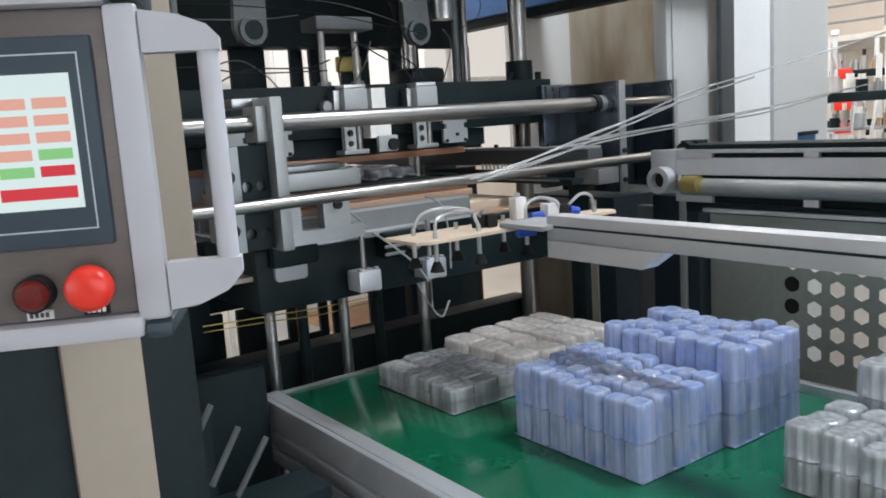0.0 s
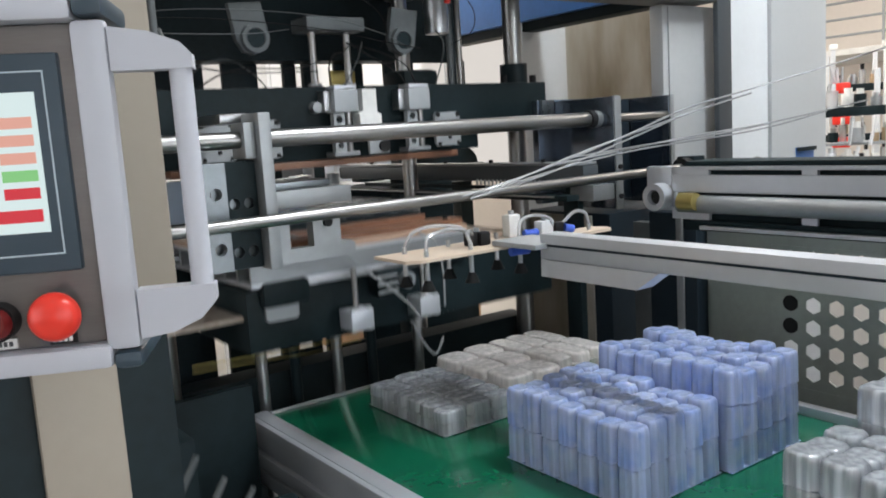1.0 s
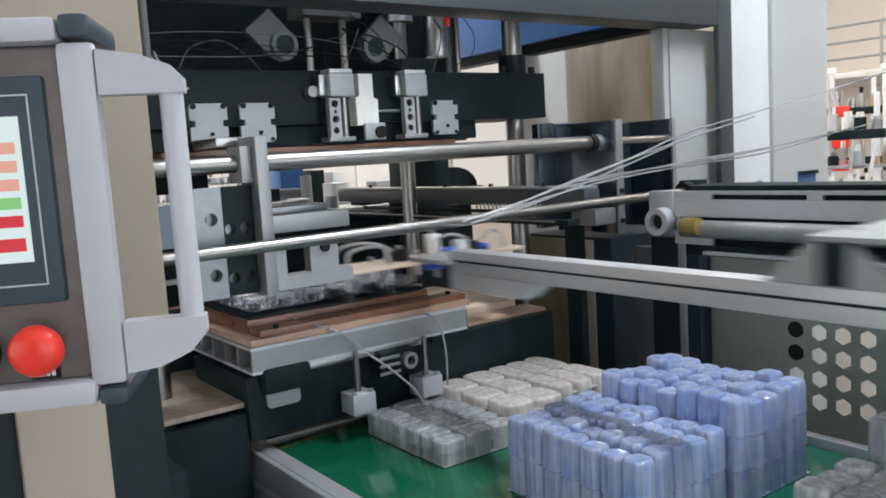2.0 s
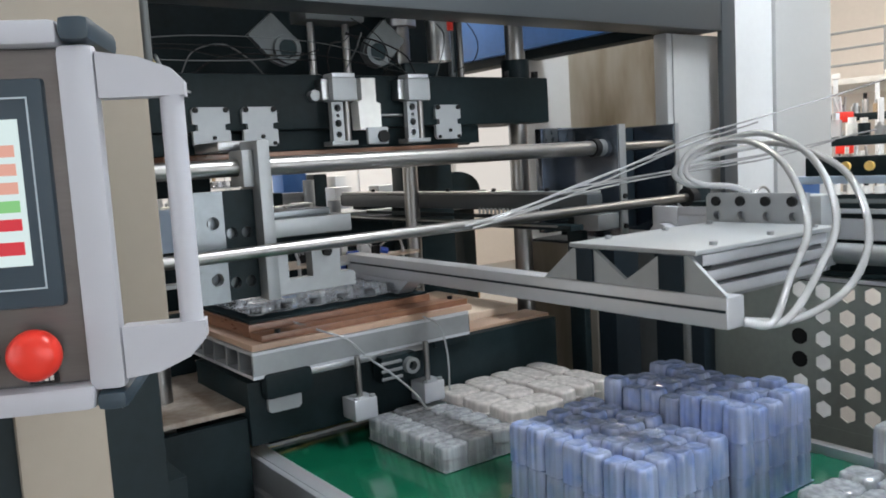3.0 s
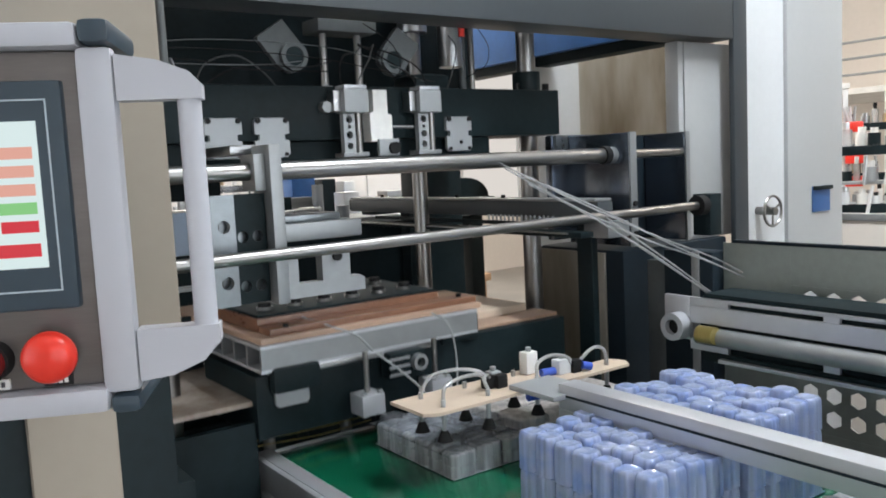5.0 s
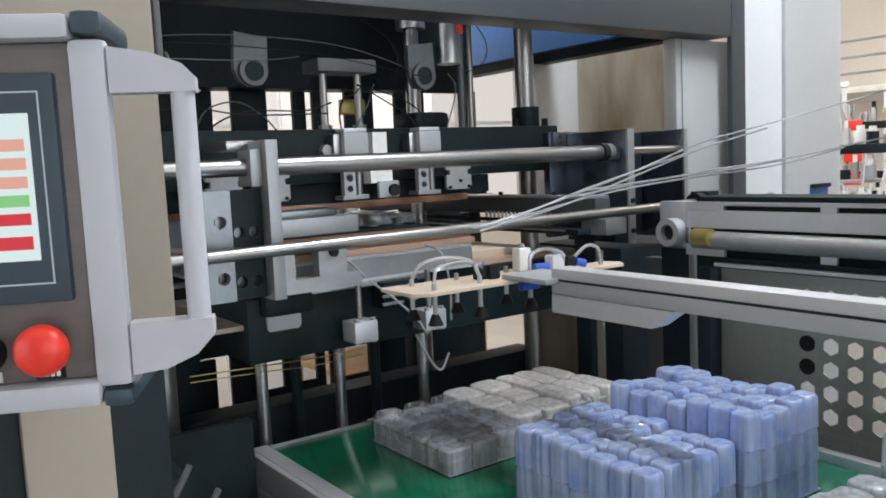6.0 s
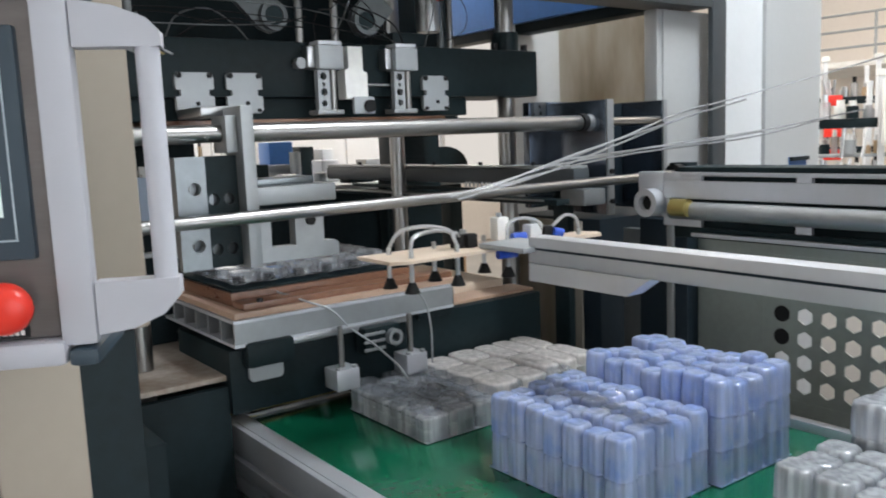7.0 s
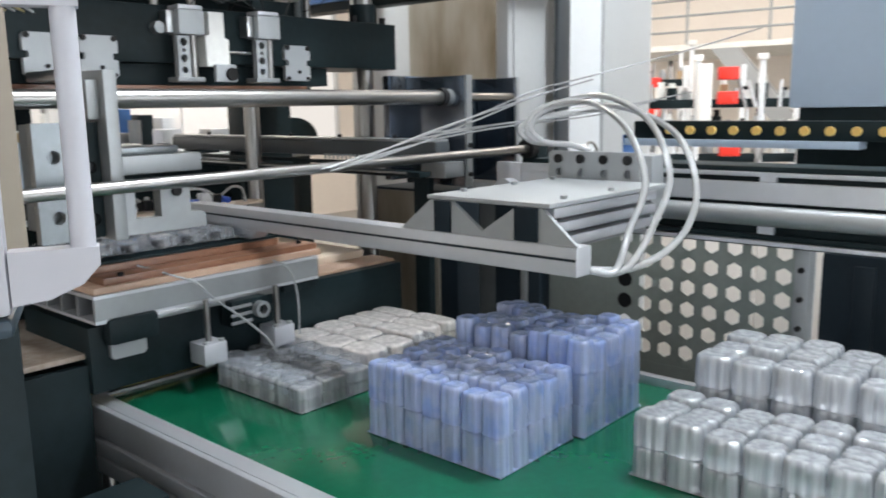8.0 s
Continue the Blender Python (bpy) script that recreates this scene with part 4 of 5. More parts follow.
part("brass_stop", R((1.475, 1.095, 1.329), (1.475, 1.135, 1.329), 0.0185), BRASS, gantry, "yellow brass stop")

arm = part("transfer_arm", B(1.030, 1.072, 0.03, 1.10, 1.270, 1.316, bev=0.003), ALU, gantry, "white aluminium profile arm with vacuum gripper")
ax, az = 1.051, 1.305
part("profile_slot", B(1.0285, 1.0298, 0.032, 1.08, 1.294, 1.298, bev=0), NAVY, arm)
part("lower_flange", prism(bmesh.new(), [(0.835, 1.2695), (1.10, 1.2695), (1.10, 1.238), (0.88, 1.238)], "x", 1.0305, 1.07), ALU, arm, smooth=False)
part("carriage_top", B(1.03, 1.42, 0.08, 0.335, 1.372, 1.380, bev=0.002), GALV, arm)
for y0, y1 in ((0.281, 0.317), (0.102, 0.146)):
    part("carriage_post", B(1.0265, 1.0315, y0, y1, 1.318, 1.3715, bev=0.001), NAVY, arm, "dark rectangular post")
bm = prism(bmesh.new(), [(0.03, 1.3165), (0.40, 1.3165), (0.33, 1.371), (0.28, 1.371), (0.215, 1.326), (0.146, 1.371), (0.095, 1.371)], "x", 1.032, 1.040)
part("gusset_plate", bm, GALV, arm, "white plate with triangular cut-outs", smooth=False)
# navy sheet added as the shade inside the carriage
part("carriage_shadow_plate", B(1.30, 1.304, 0.14, 0.33, 1.293, 1.371, bev=0.001), NAVY, arm, "dark plate standing in for the carriage's inner shade")
for z in (1.300, 1.325, 1.350):
    part("carriage_rail", B(1.073, 1.42, 0.10, 0.125, z, z + 0.017, bev=0.002), ALU, arm)
part("carriage_side", prism(bmesh.new(), [(1.08, 1.288), (1.42, 1.288), (1.42, 1.371), (1.16, 1.371)], "y", 0.128, 0.134), ALU_DULL, arm, smooth=False)
part("carriage_floor", B(1.073, 1.45, 0.135, 0.33, 1.285, 1.292, bev=0.001), GALV, arm)
bm = bmesh.new()
holed_plate(bm, 0.14, 0.345, 1.375, 1.435, [(0.165 + 0.053 * k, 1.42, 0.009) for k in range(4)] + [(0.165 + 0.053 * k, 1.392, 0.009) for k in range(4)], "x", 1.425, 1.437, 10)
part("mount_plate", bm, GALV, arm, smooth=False)
for k in range(4):
    part("bolt", R((1.424, 0.165 + 0.053 * k, 1.42), (1.418, 0.165 + 0.053 * k, 1.42), 0.0095, seg=10), RUBBER, arm)
part("slide_carriage", B(1.438, 1.489, 0.12, 0.36, 1.30, 1.43, bev=0.004), GALV, arm)
for x, z in ((1.10, 1.384), (1.25, 1.384), (1.38, 1.384)):
    for y in (0.10, 0.31):
        part("bolt", R((x, y, 1.380), (x, y, z + 0.002), 0.006, seg=8), ALU_DULL, arm)
# cable chain that trails the carriage
part("chain_bar", B(1.75, 1.80, -0.42, 0.33, 1.448, 1.488, bev=0.002), OXIDE, arm, "black bar with round yellow rollers")
part("chain_strip", B(1.742, 1.80, -0.165, 0.35, 1.432, 1.4475, bev=0.001), BLUE_PANEL, arm, "pale blue strip")
for k in range(12):
    part("chain_roller", R((1.7495, 0.238 - k * 0.0495, 1.468), (1.742, 0.238 - k * 0.0495, 1.468), 0.0098, seg=14), YELLOW, arm, "round yellow roller")
# gripper board with its cups, hoses and fittings
board = part("gripper_board", prism(bmesh.new(), [(0.825, 1.175), (1.30, 1.175), (1.315, 1.20), (1.30, 1.235), (1.12, 1.235), (1.12, 1.295), (0.80, 1.295), (0.80, 1.19)], "z", 1.284, 1.290), MDF, arm, "pale fibreboard gripper plate", smooth=False)
for k, (x, y) in enumerate(((0.85, 1.20), (0.85, 1.27), (0.95, 1.20), (0.95, 1.27), (1.07, 1.20), (1.07, 1.27), (1.17, 1.20), (1.26, 1.20))):
    part("suction_stem", R((x, y, 1.248), (x, y, 1.302), 0.0045, seg=10), STEEL if k % 2 else GALV, arm)
    part("suction_cup", R((x, y, 1.229), (x, y, 1.248), 0.014, r2=0.006, seg=16), RUBBER, arm, "black rubber suction cup")
for pts in (((0.85, 1.20, 1.302), (0.86, 1.205, 1.324), (0.90, 1.21, 1.331), (0.945, 1.22, 1.326), (0.97, 1.23, 1.311)),
            ((0.85, 1.27, 1.302), (0.87, 1.265, 1.328), (0.91, 1.25, 1.336), (0.955, 1.24, 1.328), (0.975, 1.235, 1.314)),
            ((0.95, 1.20, 1.302), (0.95, 1.21, 1.318), (0.965, 1.22, 1.321), (0.98, 1.23, 1.311)),
            ((1.07, 1.20, 1.302), (1.075, 1.20, 1.328), (1.11, 1.20, 1.336), (1.15, 1.20, 1.326), (1.165, 1.205, 1.308)),
            ((1.26, 1.20, 1.302), (1.25, 1.20, 1.326), (1.22, 1.20, 1.331), (1.19, 1.205, 1.311))):
    part("vacuum_tube", hose(bmesh.new(), pts, 0.0036, 8, 6), CLEAR_TUBE, arm)
for x, y, m in ((0.98, 1.235, RUBBER), (1.0, 1.225, RUBBER), (1.175, 1.205, RUBBER)):
    part("tube_manifold", B(x - 0.012, x + 0.012, y - 0.01, y + 0.01, 1.290, 1.316, bev=0.004), m, arm)
for a, b in (((1.10, 1.22, 1.299), (1.13, 1.215, 1.299)), ((1.185, 1.195, 1.304), (1.205, 1.19, 1.299)), ((1.02, 1.17, 1.278), (1.06, 1.165, 1.278))):
    part("fitting", R(a, b, 0.008, seg=12), BLUE_FIT, arm, "blue push-in fitting")
for x, y, w, h, m in ((1.105, 1.262, 0.03, 0.045, LABEL_WHITE), (1.15, 1.215, 0.035, 0.03, WHITE_PAINT), (1.02, 1.27, 0.025, 0.02, GALV)):
    vb = part("vacuum_valve", B(x - w / 2, x + w / 2, y - 0.012, y + 0.012, 1.2905, 1.2905 + h, bev=0.004), m, arm, "small white vacuum valve")
    part("valve_port", R((x, y, 1.2905 + h), (x, y, 1.2985 + h), 0.006, seg=10), GALV, vb)
part("board_bracket", B(1.0, 1.10, 1.08, 1.20, 1.2905, 1.300, bev=0.002), GALV, arm)
for dx, h, w, s in ((0.0, 0.0, 0.0, 0.08), (0.02, 0.012, 0.012, 0.058), (0.045, -0.008, 0.03, 0.04)):
    pts = [(1.07, 0.03 + dx * 0.3, 1.275), (1.10 + dx, -0.02 + s * 0.3, 1.274), (1.18 + dx, -0.055 - w + s, 1.325 + h), (1.24 + dx, -0.05 - w + s, 1.40 + h), (1.30 + dx, 0.02 - w + s, 1.485 + h), (1.37 + dx, 0.13 + s, 1.530 + h), (1.40 + dx, 0.23 + s, 1.528 + h), (1.41, 0.33 + s * 0.5 + w, 1.505 + h), (1.40, 0.375 + w, 1.475), (1.425, 0.355 + w, 1.452), (1.445, 0.31, 1.447), (1.455, 0.27, 1.434)]
    part("vacuum_hose", hose(bmesh.new(), pts, 0.006, 10, 8), CLEAR_TUBE, arm, "clear coiled vacuum hose")

# clear air hoses slung over the press; they follow the gantry
sling = thing("air_hoses", 1.5, 1.25, 1.45, "bundle of clear air hoses slung across the press", "hose")
for pts in (((0.97, 1.24, 1.385), (1.15, 1.22, 1.42), (1.38, 1.20, 1.475), (1.56, 1.18, 1.525), (1.75, 1.15, 1.56), (2.02, 1.05, 1.62), (2.3, 0.95, 1.69)),
            ((1.02, 1.22, 1.39), (1.22, 1.21, 1.44), (1.40, 1.20, 1.478), (1.57, 1.18, 1.515)),
            ((0.98, 1.23, 1.380), (1.16, 1.22, 1.410), (1.38, 1.21, 1.462), (1.56, 1.18, 1.512), (1.76, 1.15, 1.552)),
            ((1.05, 1.24, 1.392), (1.25, 1.22, 1.425), (1.45, 1.20, 1.445), (1.70, 1.18, 1.458), (1.83, 1.15, 1.470), (2.0, 1.1, 1.50)),
            ((1.25, 1.22, 1.440), (1.45, 1.20, 1.452), (1.65, 1.18, 1.462), (1.83, 1.15, 1.478)),
            ((1.22, 1.24, 1.428), (1.40, 1.22, 1.445), (1.60, 1.2, 1.462), (1.83, 1.14, 1.482), (2.1, 1.05, 1.52))):
    part("clear_tube", hose(bmesh.new(), pts, 0.0020, 8, 8), CLEAR_TUBE, sling)


# ---- plastic trays ----
def cup_mesh(name, w, d, h, tiers, flutes, mat):
    """A stack of nested ribbed cups: a fluted wall that steps out at each rim."""
    bm = bmesh.new()
    seg, loops = 72, []
    prof = []
    for t in range(tiers):
        z0, z1 = h * t / tiers, h * (t + 1) / tiers
        prof += [(z0 + (z1 - z0) * q, k) for q, k in ((0.0, 1.0), (0.03, 1.0), (0.05, 0.985), (0.30, 0.98), (0.60, 0.97), (0.82, 0.955), (0.92, 0.92), (0.975, 0.85), (1.0, 0.72))]
    prof += [(h * 0.992, 0.52), (h * 0.990, 0.15)]
    for z, k in prof:
        loop = []
        for i in range(seg):
            a = 2 * math.pi * i / seg
            f = k * (1 + flutes * math.cos(12 * a))
            c, s = math.cos(a), math.sin(a)
            q = (abs(c) ** 4.0 + abs(s) ** 4.0) ** (-1 / 4.0)
            loop.append(bm.verts.new((0.5 * w * f * c * q, 0.5 * d * f * s * q, z)))
        loops.append(loop)
    for u, v in zip(loops, loops[1:]):
        for i in range(seg):
            bm.faces.new((u[i], u[(i + 1) % seg], v[(i + 1) % seg], v[i]))
    bm.faces.new(loops[-1])
    bm.faces.new(loops[0][::-1])
    return finish(name, bm, mat, True)


def tray_stack(x0, x1, y0, y1, z, nx, ny, h, tiers, mat, label, group, flutes=0.030, rise=None, seed=1, turn=0.0):
    rnd = random.Random(seed)
    cx, cy = (x0 + x1) / 2, (y0 + y1) / 2
    t = thing("tray_stack", cx, cy, z, label, "plastic trays", group)
    for k in range(tiers):
        zz = z + 0.001 + h * k / tiers
        e = 0.004 if k else 0.0
        bm = B(x0 + e, x1 - e, y0 + e, y1 - e, zz, zz + 0.0015, bev=0.0005)
        part("tray_rim", bm, mat, t)
    px, py = (x1 - x0) / nx, (y1 - y0) / ny
    mesh = cup_mesh("cup", px, py, h, tiers, flutes, mat)
    for i in range(nx):
        for j in range(ny):
            c = new("cup", mesh)
            c.parent = t
            c.location = (x0 + (i + 0.5) * px - cx + rnd.uniform(-1, 1) * 0.001, y0 + (j + 0.5) * py - cy + rnd.uniform(-1, 1) * 0.001, 0.0015)
            k = 1.0 if rise is None else rise(i / max(1, nx - 1), j / max(1, ny - 1))
            c.scale = (1, 1, k * rnd.uniform(0.95, 1.05))
    t.rotation_euler = (0, 0, radians(turn))
    return t


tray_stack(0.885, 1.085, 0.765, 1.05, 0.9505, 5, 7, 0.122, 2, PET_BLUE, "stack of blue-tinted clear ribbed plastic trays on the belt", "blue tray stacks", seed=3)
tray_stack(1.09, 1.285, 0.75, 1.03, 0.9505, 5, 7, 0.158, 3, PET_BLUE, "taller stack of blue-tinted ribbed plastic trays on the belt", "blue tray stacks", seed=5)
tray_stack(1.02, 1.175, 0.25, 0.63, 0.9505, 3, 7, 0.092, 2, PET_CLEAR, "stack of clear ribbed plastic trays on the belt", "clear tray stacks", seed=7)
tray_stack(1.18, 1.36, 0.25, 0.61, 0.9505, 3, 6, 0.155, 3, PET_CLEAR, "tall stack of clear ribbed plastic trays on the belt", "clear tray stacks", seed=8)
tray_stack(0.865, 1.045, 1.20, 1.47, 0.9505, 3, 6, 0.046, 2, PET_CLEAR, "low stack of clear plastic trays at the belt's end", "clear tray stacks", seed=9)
tray_stack(1.05, 1.20, 1.225, 1.49, 0.9505, 2, 3, 0.060, 3, PET_BACKLIT, "low stack of clear plastic trays at the belt's end", "clear tray stacks", flutes=0.0, seed=11)
tray_stack(1.205, 1.37, 1.25, 1.50, 0.9505, 3, 2, 0.062, 3, PET_BACKLIT, "stack of clear plastic trays, light from behind put into whitish domes", "clear tray stacks", flutes=0.0, seed=13)


def product(name, x, y, z):
    """A freshly formed sheet of small clear cups."""
    t = thing(name, x, y, z, "freshly formed clear plastic tray sheet", "plastic tray", "formed trays")
    part("sheet", B(x - 0.205, x + 0.205, y - 0.14, y + 0.14, z, z + 0.0015, bev=0), PET_THIN, t)
    mesh = cup_mesh("cup", 0.052, 0.058, 0.018, 1, 0.02, PET_THIN)
    for i in range(6):
        for j in range(4):
            c = new("cup", mesh)
            c.parent = t
            c.location = (-0.17 + i * 0.068, -0.0975 + j * 0.065, 0.0017)
    return t


PX, PY, PZ = 0.885, 1.708, 1.2225
tray_a = product("formed_tray", PX, PY, PZ)
tray_b = product("formed_tray", PX, PY, PZ)

# ---- behind the conveyor ----
bc = thing("blue_cabinet", 1.9, 0.5, 1.0, "pale blue painted steel cabinet hung over the guard", "cabinet")
part("cabinet_body", B(1.83, 2.4, 0.15, 0.705, 1.478, 2.2, bev=0.006), BLUE_PANEL, bc)
part("cabinet_base", B(1.84, 2.4, 0.15, 0.685, 1.30, 1.4775, bev=0.002), OXIDE, bc)
part("cabinet_stand", B(1.95, 2.3, 0.15, 0.5, 0.0, 1.2995, bev=0.004), NAVY, bc)
dm = thing("drum_motor", 1.85, 0.45, 0, "dark blue motor housing behind the guard post", "motor")
part("motor_body", B(1.72, 1.93, 0.20, 0.585, 0.0, 1.19, bev=0.01), NAVY, dm)
for k in range(3):
    part("motor_rib", B(1.712, 1.7195, 0.26 + k * 0.11, 0.30 + k * 0.11, 0.2, 1.17, bev=0.003), NAVY, dm)


# ---- far end of the hall ----
def machine_far(x, y, w, d, h, label, seed, reds=(), turn=0.0):
    """A distant filling machine: white posts, plates with rows of nozzles and bottles, red valve blocks one over another."""
    rnd = random.Random(seed)
    t = thing("workshop_machine", x, y, 0, label, "machine", "distant machines")
    for sx in (-1, -0.35, 0.35, 1):
        for sy in (-1, 1):
            u, v = x + sx * w / 2, y + sy * d / 2
            part("upright", B(u - 0.014, u + 0.014, v - 0.014, v + 0.014, 0, h * 1.06, bev=0.004), WHITE_PAINT, t)
            if sy < 0:
                part("post_cap", B(u - 0.024, u + 0.024, v - 0.024, v + 0.024, h * 1.0605, h * 1.08, bev=0.004), LABEL_WHITE, t)
    n = 8
    for k in range(n):
        z = h * (0.30 + 0.70 * k / n)
        dark = k in (n - 1, n - 3)
        part("plate", B(x - w / 2, x + w / 2, y - d / 2 + 0.023, y - d / 2 + (0.07 if dark else 0.2), z, z + (0.045 if dark else 0.014), bev=0.003), OXIDE if dark else (GALV, WHITE_PAINT, STEEL)[k % 3], t)
        for j in range(14):
            u = x - w / 2 + 0.05 + (w - 0.1) * (j + rnd.uniform(-0.3, 0.3)) / 13
            v = y - d / 2 + rnd.uniform(0.03, 0.16)
            m = (WHITE_PAINT, LABEL_WHITE, GALV, OXIDE, LABEL_WHITE, CLEAR_TUBE, STEEL, CARDBOARD)[rnd.randrange(8)]
            z0, hh, r = z + (0.0455 if dark else 0.0145), rnd.uniform(0.05, h * 0.075), rnd.uniform(0.014, 0.032)
            b = part("nozzle", R((u, v, z0), (u, v, z0 + hh * 0.7), r, seg=10), m, t)
            part("cap", R((u, v, z0 + hh * 0.7), (u, v, z0 + hh), r * 0.6, seg=8), (LABEL_WHITE, RUBBER, STEEL)[rnd.randrange(3)], b)
        for j in range(4):
            u = x - w / 2 + w * rnd.random()
            part("pipe", R((u, y - d / 2 - 0.03, z), (u + rnd.uniform(-0.05, 0.05), y - d / 2 - 0.03, z + h * 0.085), 0.008, seg=8), (STEEL, WHITE_PAINT)[j % 2], t)
    if reds:
        u = reds[0][0] - 0.11
        part("valve_tower", B(x + u - 0.032, x + u + 0.032, y - d / 2 - 0.10, y - d / 2 - 0.04, h * 0.86, h * 1.05, bev=0.006), LABEL_WHITE, t, "white valve tower")
    for u, z in reds:
        part("valve_block", B(x + u - 0.05, x + u + 0.05, y - d / 2 - 0.10, y - d / 2 - 0.04, z - 0.032, z + 0.032, bev=0.008), RED_PLASTIC, t, "red valve block")
    t.rotation_euler = (0, 0, radians(turn))
    return t


sp = thing("machine_side_panel", 2.865, 0.8, 0, "cream painted side panel behind the perforated guard", "panel")
for k in range(3):
    part("panel_sheet", B(2.85, 2.88, -0.1 + 0.62 * k, 0.515 + 0.62 * k, 0.04, 1.25, bev=0.003), HALL_WALL, sp)
part("top_rail", B(2.845, 2.885, -0.1, 1.76, 1.2505, 1.275, bev=0.002), GALV, sp)
part("foot_rail", B(2.845, 2.885, -0.1, 1.76, 0.0, 0.0395, bev=0.002), GALV, sp)
machine_far(5.25, 3.05, 0.9, 0.6, 1.75, "white steel machine with red valve blocks far in the workshop", 3, ((0.2, 1.62), (0.2, 1.43), (0.2, 1.29)), -58)
machine_far(4.36, 1.93, 0.9, 0.5, 1.60, "white steel machine with red valve blocks far in the workshop", 4, ((-0.02, 1.63), (-0.02, 1.51), (0.0, 1.25)), -58)
machine_far(6.2, 1.4, 0.9, 0.6, 1.5, "white steel machine with red valve blocks far in the workshop", 5, ((0.1, 1.2),), -58)
machine_far(1.7, 5.4, 1.2, 0.7, 1.7, "white workshop machine behind the press", 6)
machine_far(3.6, 6.0, 1.0, 0.7, 1.6, "white workshop machine behind the press", 8)
bench = thing("work_bench", 2.4, 3.9, 0, "plywood work bench behind the press", "bench")
part("bench_top", B(1.9, 2.9, 3.6, 4.2, 0.86, 0.90), WOOD, bench)
for x in (1.95, 2.85):
    for y in (3.65, 4.15):
        part("leg", B(x - 0.03, x + 0.03, y - 0.03, y + 0.03, 0, 0.86), WOOD, bench)
part("bench_shelf", B(1.95, 2.85, 3.65, 4.15, 0.45, 0.48), WOOD, bench)
bx = thing("cardboard_box", 2.2, 3.9, 0.9, "brown cardboard box on the work bench", "box")
part("box_body", B(2.05, 2.35, 3.7, 4.0, 0.90, 1.12), CARDBOARD, bx)
rnd = random.Random(21)
for k in range(34):
    x, y = 0.72 + 1.3 * (k % 12) / 12 + rnd.uniform(-0.03, 0.03), 2.66 + 0.2 * (k // 12) + rnd.uniform(-0.02, 0.02)
    w, h = rnd.uniform(0.05, 0.11), rnd.uniform(0.02, 0.05) * (1 + k // 12)
    m = (WHITE_PAINT, LABEL_WHITE, GALV, OXIDE, LABEL_WHITE, STEEL, CARDBOARD, WHITE_PAINT, CLEAR_TUBE)[rnd.randrange(9)]
    if k % 4 == 3:
        whole("parts_jar", R((x, y, 1.3405), (x, y, 1.34 + h * 1.3), w * 0.33, seg=14), m, "small pale jar among parts on the rear table", "jar", "jars of parts")
    else:
        whole("parts_box", B(x, x + w, y, y + 0.08, 1.3405, 1.34 + h, bev=0.004), m, "small box of parts on the rear table", "box", "boxes of parts")
whole("parts_box", B(1.42, 1.52, 2.95, 3.05, 1.3405, 1.50, bev=0.006), SIDE_BLUE, "bright blue box on the rear table", "box", "boxes of parts")
rt = thing("rear_table", 1.3, 2.9, 0, "steel table behind the press with clutter", "table")
part("table_top", B(0.6, 2.1, 2.6, 3.3, 1.31, 1.34), GALV, rt)
for x in (0.65, 2.05):
    for y in (2.65, 3.25):
        part("leg", B(x - 0.03, x + 0.03, y - 0.03, y + 0.03, 0, 1.3095), OXIDE, rt)
fan = thing("round_guard", 1.93, 2.5, 1.4, "black half-round belt guard", "guard")
part("guard_arch", prism(bmesh.new(), [(1.80 + 0.11 * (1 - math.cos(math.pi * k / 12)), 1.385 + 0.075 * math.sin(math.pi * k / 12)) for k in range(13)], "y", 2.5, 2.53), OXIDE, fan)
part("guard_foot", B(1.78, 2.04, 2.49, 2.59, 1.33, 1.3845), DARK_STEEL, fan)
wl = thing("work_lamp", 2.39, 4.46, 2.0, "small round glowing work lamp on the cabinet", "lamp")
part("shade", R((2.39, 4.47, 2.0), (2.39, 4.43, 2.0), 0.035, seg=20, r2=0.055), WHITE_PAINT, wl)
part("bulb", R((2.39, 4.4295, 2.0), (2.39, 4.425, 2.0), 0.045, seg=20), LAMP_GLOW, wl, "glowing bulb")
wc = thing("white_cabinet", 2.6, 4.6, 0, "white cabinet behind the press", "cabinet")
part("cabinet_body", B(2.1, 3.2, 4.5, 5.0, 0, 2.4, bev=0.01), WHITE_PAINT, wc)
for dx in (2.12, 2.66):
    part("cabinet_door", B(dx, dx + 0.52, 4.485, 4.4995, 0.1, 2.35, bev=0.003), WHITE_PAINT, wc)
    part("handle", B(dx + 0.44, dx + 0.46, 4.47, 4.4845, 1.1, 1.25, bev=0.003), STEEL, wc)
for k, (x0, x1) in enumerate(((-1.5, 0.6), (0.9, 3.0), (3.3, 5.4), (5.7, 7.8))):
    w = thing("window_%d" % (k + 1), x0, 8.98, 1.0, "bright frosted workshop window in white frame", "window", kind="structure")
    part("pane", B(x0, x1, 8.97, 8.99, 0.9, 3.2, bev=0), DAY_GLOW, w, "bright frosted pane")
    for xx in (x0, (x0 + x1) / 2, x1):
        part("window_frame", B(xx - 0.03, xx + 0.03, 8.93, 8.968, 0.9, 3.2), WHITE_PAINT, w)
    for z in (0.87, 2.0, 3.2):
        part("window_bar", B(x0 - 0.03, x1 + 0.03, 8.92, 8.929, z, z + 0.05), WHITE_PAINT, w)
# unseen glowing panes added south and west to give the plastic highlights
ADDED_WINDOWS = [(wx, -3.98, "x") for wx in (-1.2, 0.3, 1.8, 3.3)] + [(-3.98, wy, "y") for wy in (-1.0, 0.6, 2.2)]
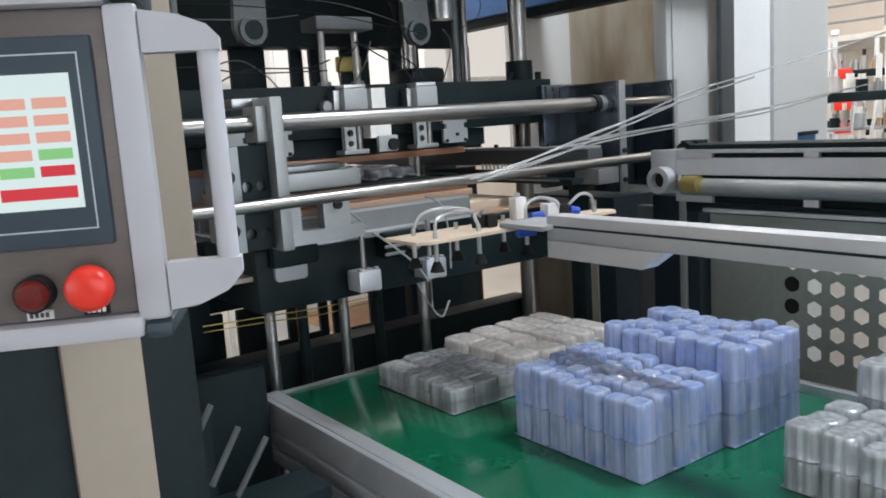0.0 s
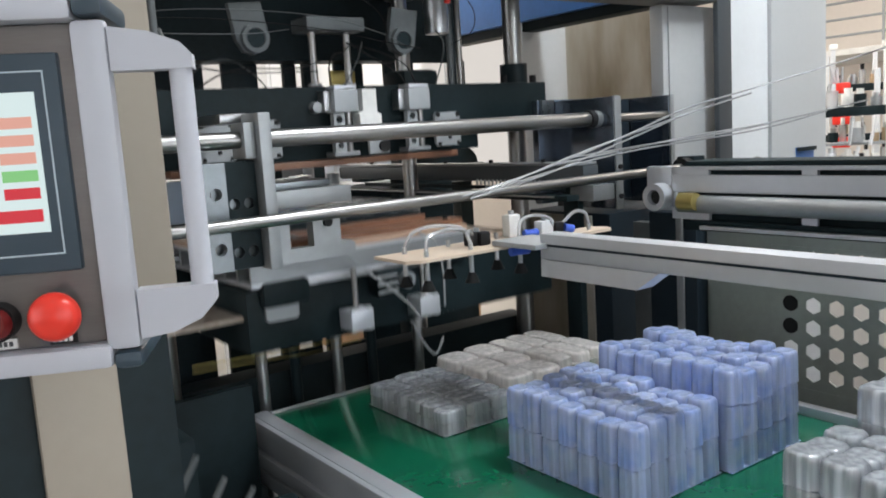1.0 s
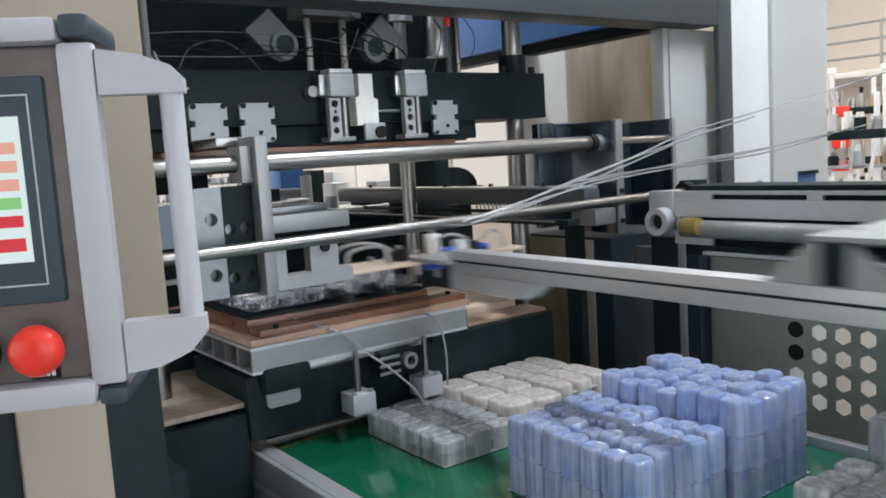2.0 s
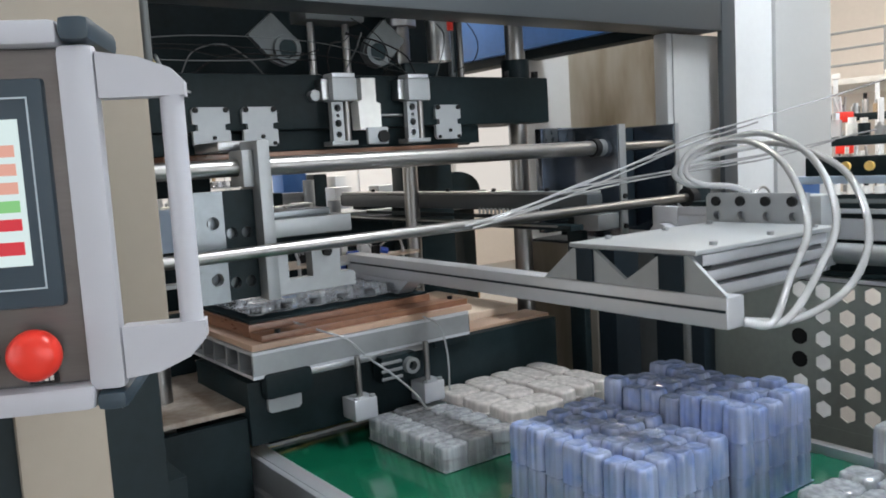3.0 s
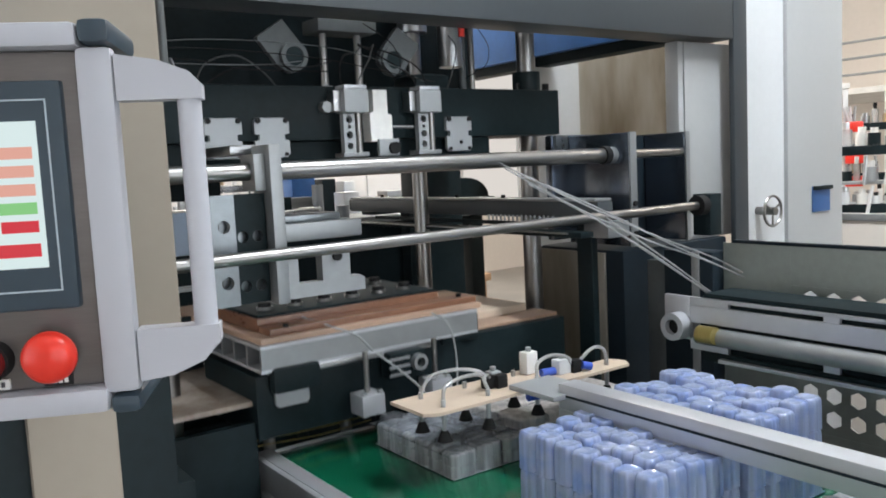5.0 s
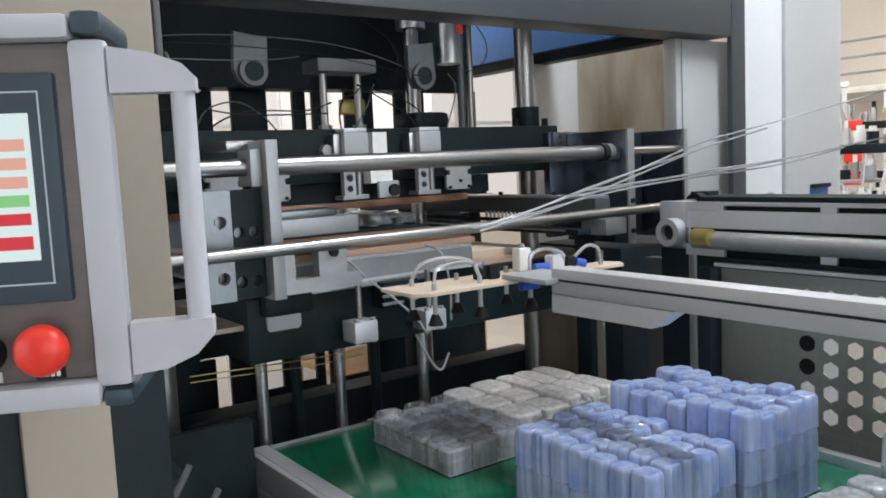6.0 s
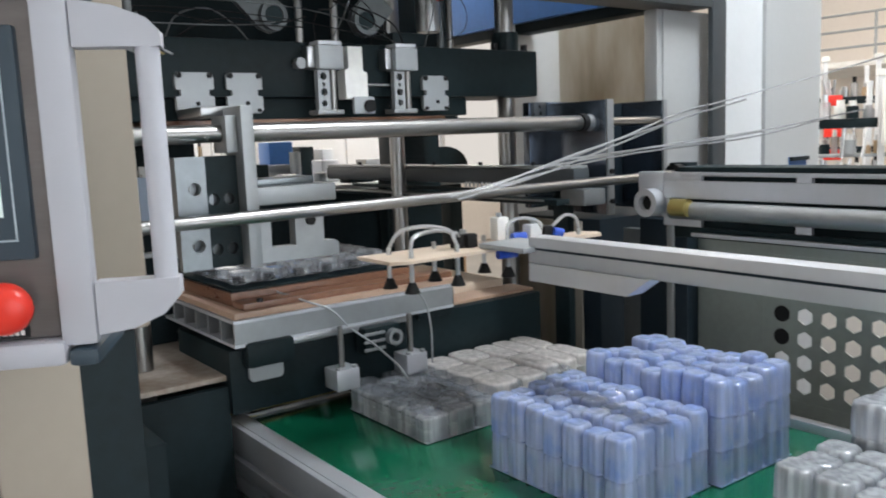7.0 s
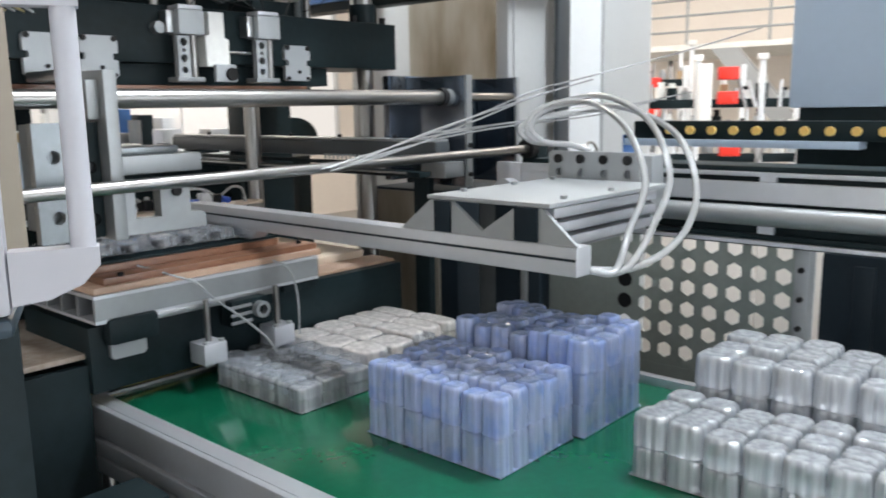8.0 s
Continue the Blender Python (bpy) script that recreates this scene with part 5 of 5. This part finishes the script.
for k, (cx, cy, along) in enumerate(ADDED_WINDOWS):
    w = thing("window_%d" % (k + 5), cx, cy, 0.6, "tall narrow bright window added out of view for highlights", "window", kind="structure")
    hx, hy = (0.3, 0.01) if along == "x" else (0.01, 0.3)
    part("pane", B(cx - hx, cx + hx, cy - hy, cy + hy, 0.6, 3.2, bev=0), FILL_GLOW, w, "bright frosted pane")
    for q in (-1, 1):
        ex, ey = (q * 0.32, 0) if along == "x" else (0, q * 0.32)
        part("window_frame", B(cx + ex - 0.019, cx + ex + 0.019, cy + ey - 0.019, cy + ey + 0.019, 0.55, 3.25), WHITE_PAINT, w)
mez = thing("mezzanine_railing", 7.5, 2.0, 2.2, "grey steel mezzanine railing and stair", "railing")
part("deck", B(7.2, 9.0, -1.0, 5.0, 1.95, 2.0), LABEL_WHITE, mez)
for z in (2.12, 2.26, 2.4):
    part("rail", R((7.25, -1, z), (7.25, 5, z), 0.011), GALV, mez)
for k in range(9):
    part("railing_post", R((7.25, -1 + 0.75 * k, 2.0), (7.25, -1 + 0.75 * k, 2.4), 0.012), GALV, mez)
part("stair_string", prism(bmesh.new(), [(1.22, 0.0), (1.45, 0.0), (3.16, 1.94), (2.93, 1.94)], "x", 7.0, 7.08), GALV, mez, smooth=False)


# ---- what moves ----
def motions():
    close_up, close_down = 0.159, 0.111
    opened = ((0, 0), (0.85, 0), (1.0, 0.27), (1.1, 0.62), (1.2, 0.86), (1.35, 1), (4.85, 1), (5.05, 0.75), (5.35, 0.15), (5.5, 0), (6.28, 0), (6.4, 0.27), (6.5, 0.62), (6.6, 0.88), (6.75, 1), (8, 1))
    walk(lower, [(t, pose(0.95, 1.6, 0.99 + close_up * (1 - f))) for t, f in opened])
    walk(upper, [(t, pose(1.0, 1.65, 1.587 - close_down * (1 - f))) for t, f in opened])
    for lv, cx, side in LEVERS:
        walk(lv, [(t, pose(cx - 1.0 - side * 0.105 * (1 - f), -0.046, 0.022 - 0.05 * (1 - f), 0, side * 48 * (1 - f), 0)) for t, f in opened])
    rise = ((0, 0), (2.3, 0), (2.55, -0.034), (2.8, -0.033), (3.0, -0.022), (3.15, -0.008), (3.3, 0), (4.0, 0), (4.1, -0.04), (4.2, -0.1), (4.3, -0.15), (4.4, -0.178), (4.5, -0.19), (4.7, -0.2), (5.0, -0.2), (5.2, -0.12), (5.5, 0), (7.55, 0), (7.8, -0.025), (8, -0.036))
    walk(gantry, [(t, pose(1.5, 0.8, 1.26 + z)) for t, z in rise])
    slide = ((0, 0), (1.75, 0), (1.9, 0.1), (2.05, 0.33), (2.2, 0.55), (2.35, 0.68), (2.5, 0.70), (3.33, 0.70), (3.4, 0.673), (3.5, 0.50), (3.6, 0.365), (3.7, 0.19), (3.8, 0.06), (3.9, 0), (7.0, 0), (7.1, 0.11), (7.2, 0.32), (7.3, 0.53), (7.4, 0.642), (7.5, 0.70), (8, 0.70))
    walk(arm, [(t, pose(0, y, 0)) for t, y in slide])
    hoses = ((0, 0, 0), (4.0, 0, 0), (4.2, -0.08, 14), (4.4, -0.17, 32), (4.7, -0.2, 36), (5.0, -0.2, 36), (5.5, 0, 0), (8, 0, 0))
    walk(sling, [(t, pose(1.5, 1.25, 1.45 + z, 0, a, 0)) for t, z, a in hoses])
    on_tool = [(t, pose(PX, PY, PZ + close_up * (1 - f))) for t, f in opened if t <= 1.35]
    carried = [(2.95, pose(PX, PY, PZ)), (3.3, pose(PX, PY, PZ + 0.012)), (3.4, pose(PX + 0.01, PY - 0.027, PZ + 0.012)), (3.5, pose(PX + 0.06, PY - 0.17, PZ + 0.01)), (3.7, pose(PX + 0.13, PY - 0.32, PZ + 0.008)),
               (3.9, pose(1.07, 1.30, 1.228)), (4.0, pose(1.07, 1.30, 1.228)), (4.2, pose(1.07, 1.32, 1.128)), (4.5, pose(1.07, 1.345, 1.038)), (4.7, pose(1.07, 1.35, 1.028)), (4.9, pose(1.07, 1.35, 0.990)), (8, pose(1.07, 1.35, 0.990))]
    walk(tray_a, on_tool + carried)
    fed = [(0, pose(PX, PY + 1.0, 1.46)), (4.85, pose(PX, PY + 1.0, 1.46)), (5.2, pose(PX, PY + 0.3, 1.46)), (5.4, pose(PX, PY, 1.42)), (5.5, pose(PX, PY, PZ + close_up))]
    fed += [(t, pose(PX, PY, PZ + close_up * (1 - f))) for t, f in opened if t >= 6.28]
    walk(tray_b, fed)


motions()
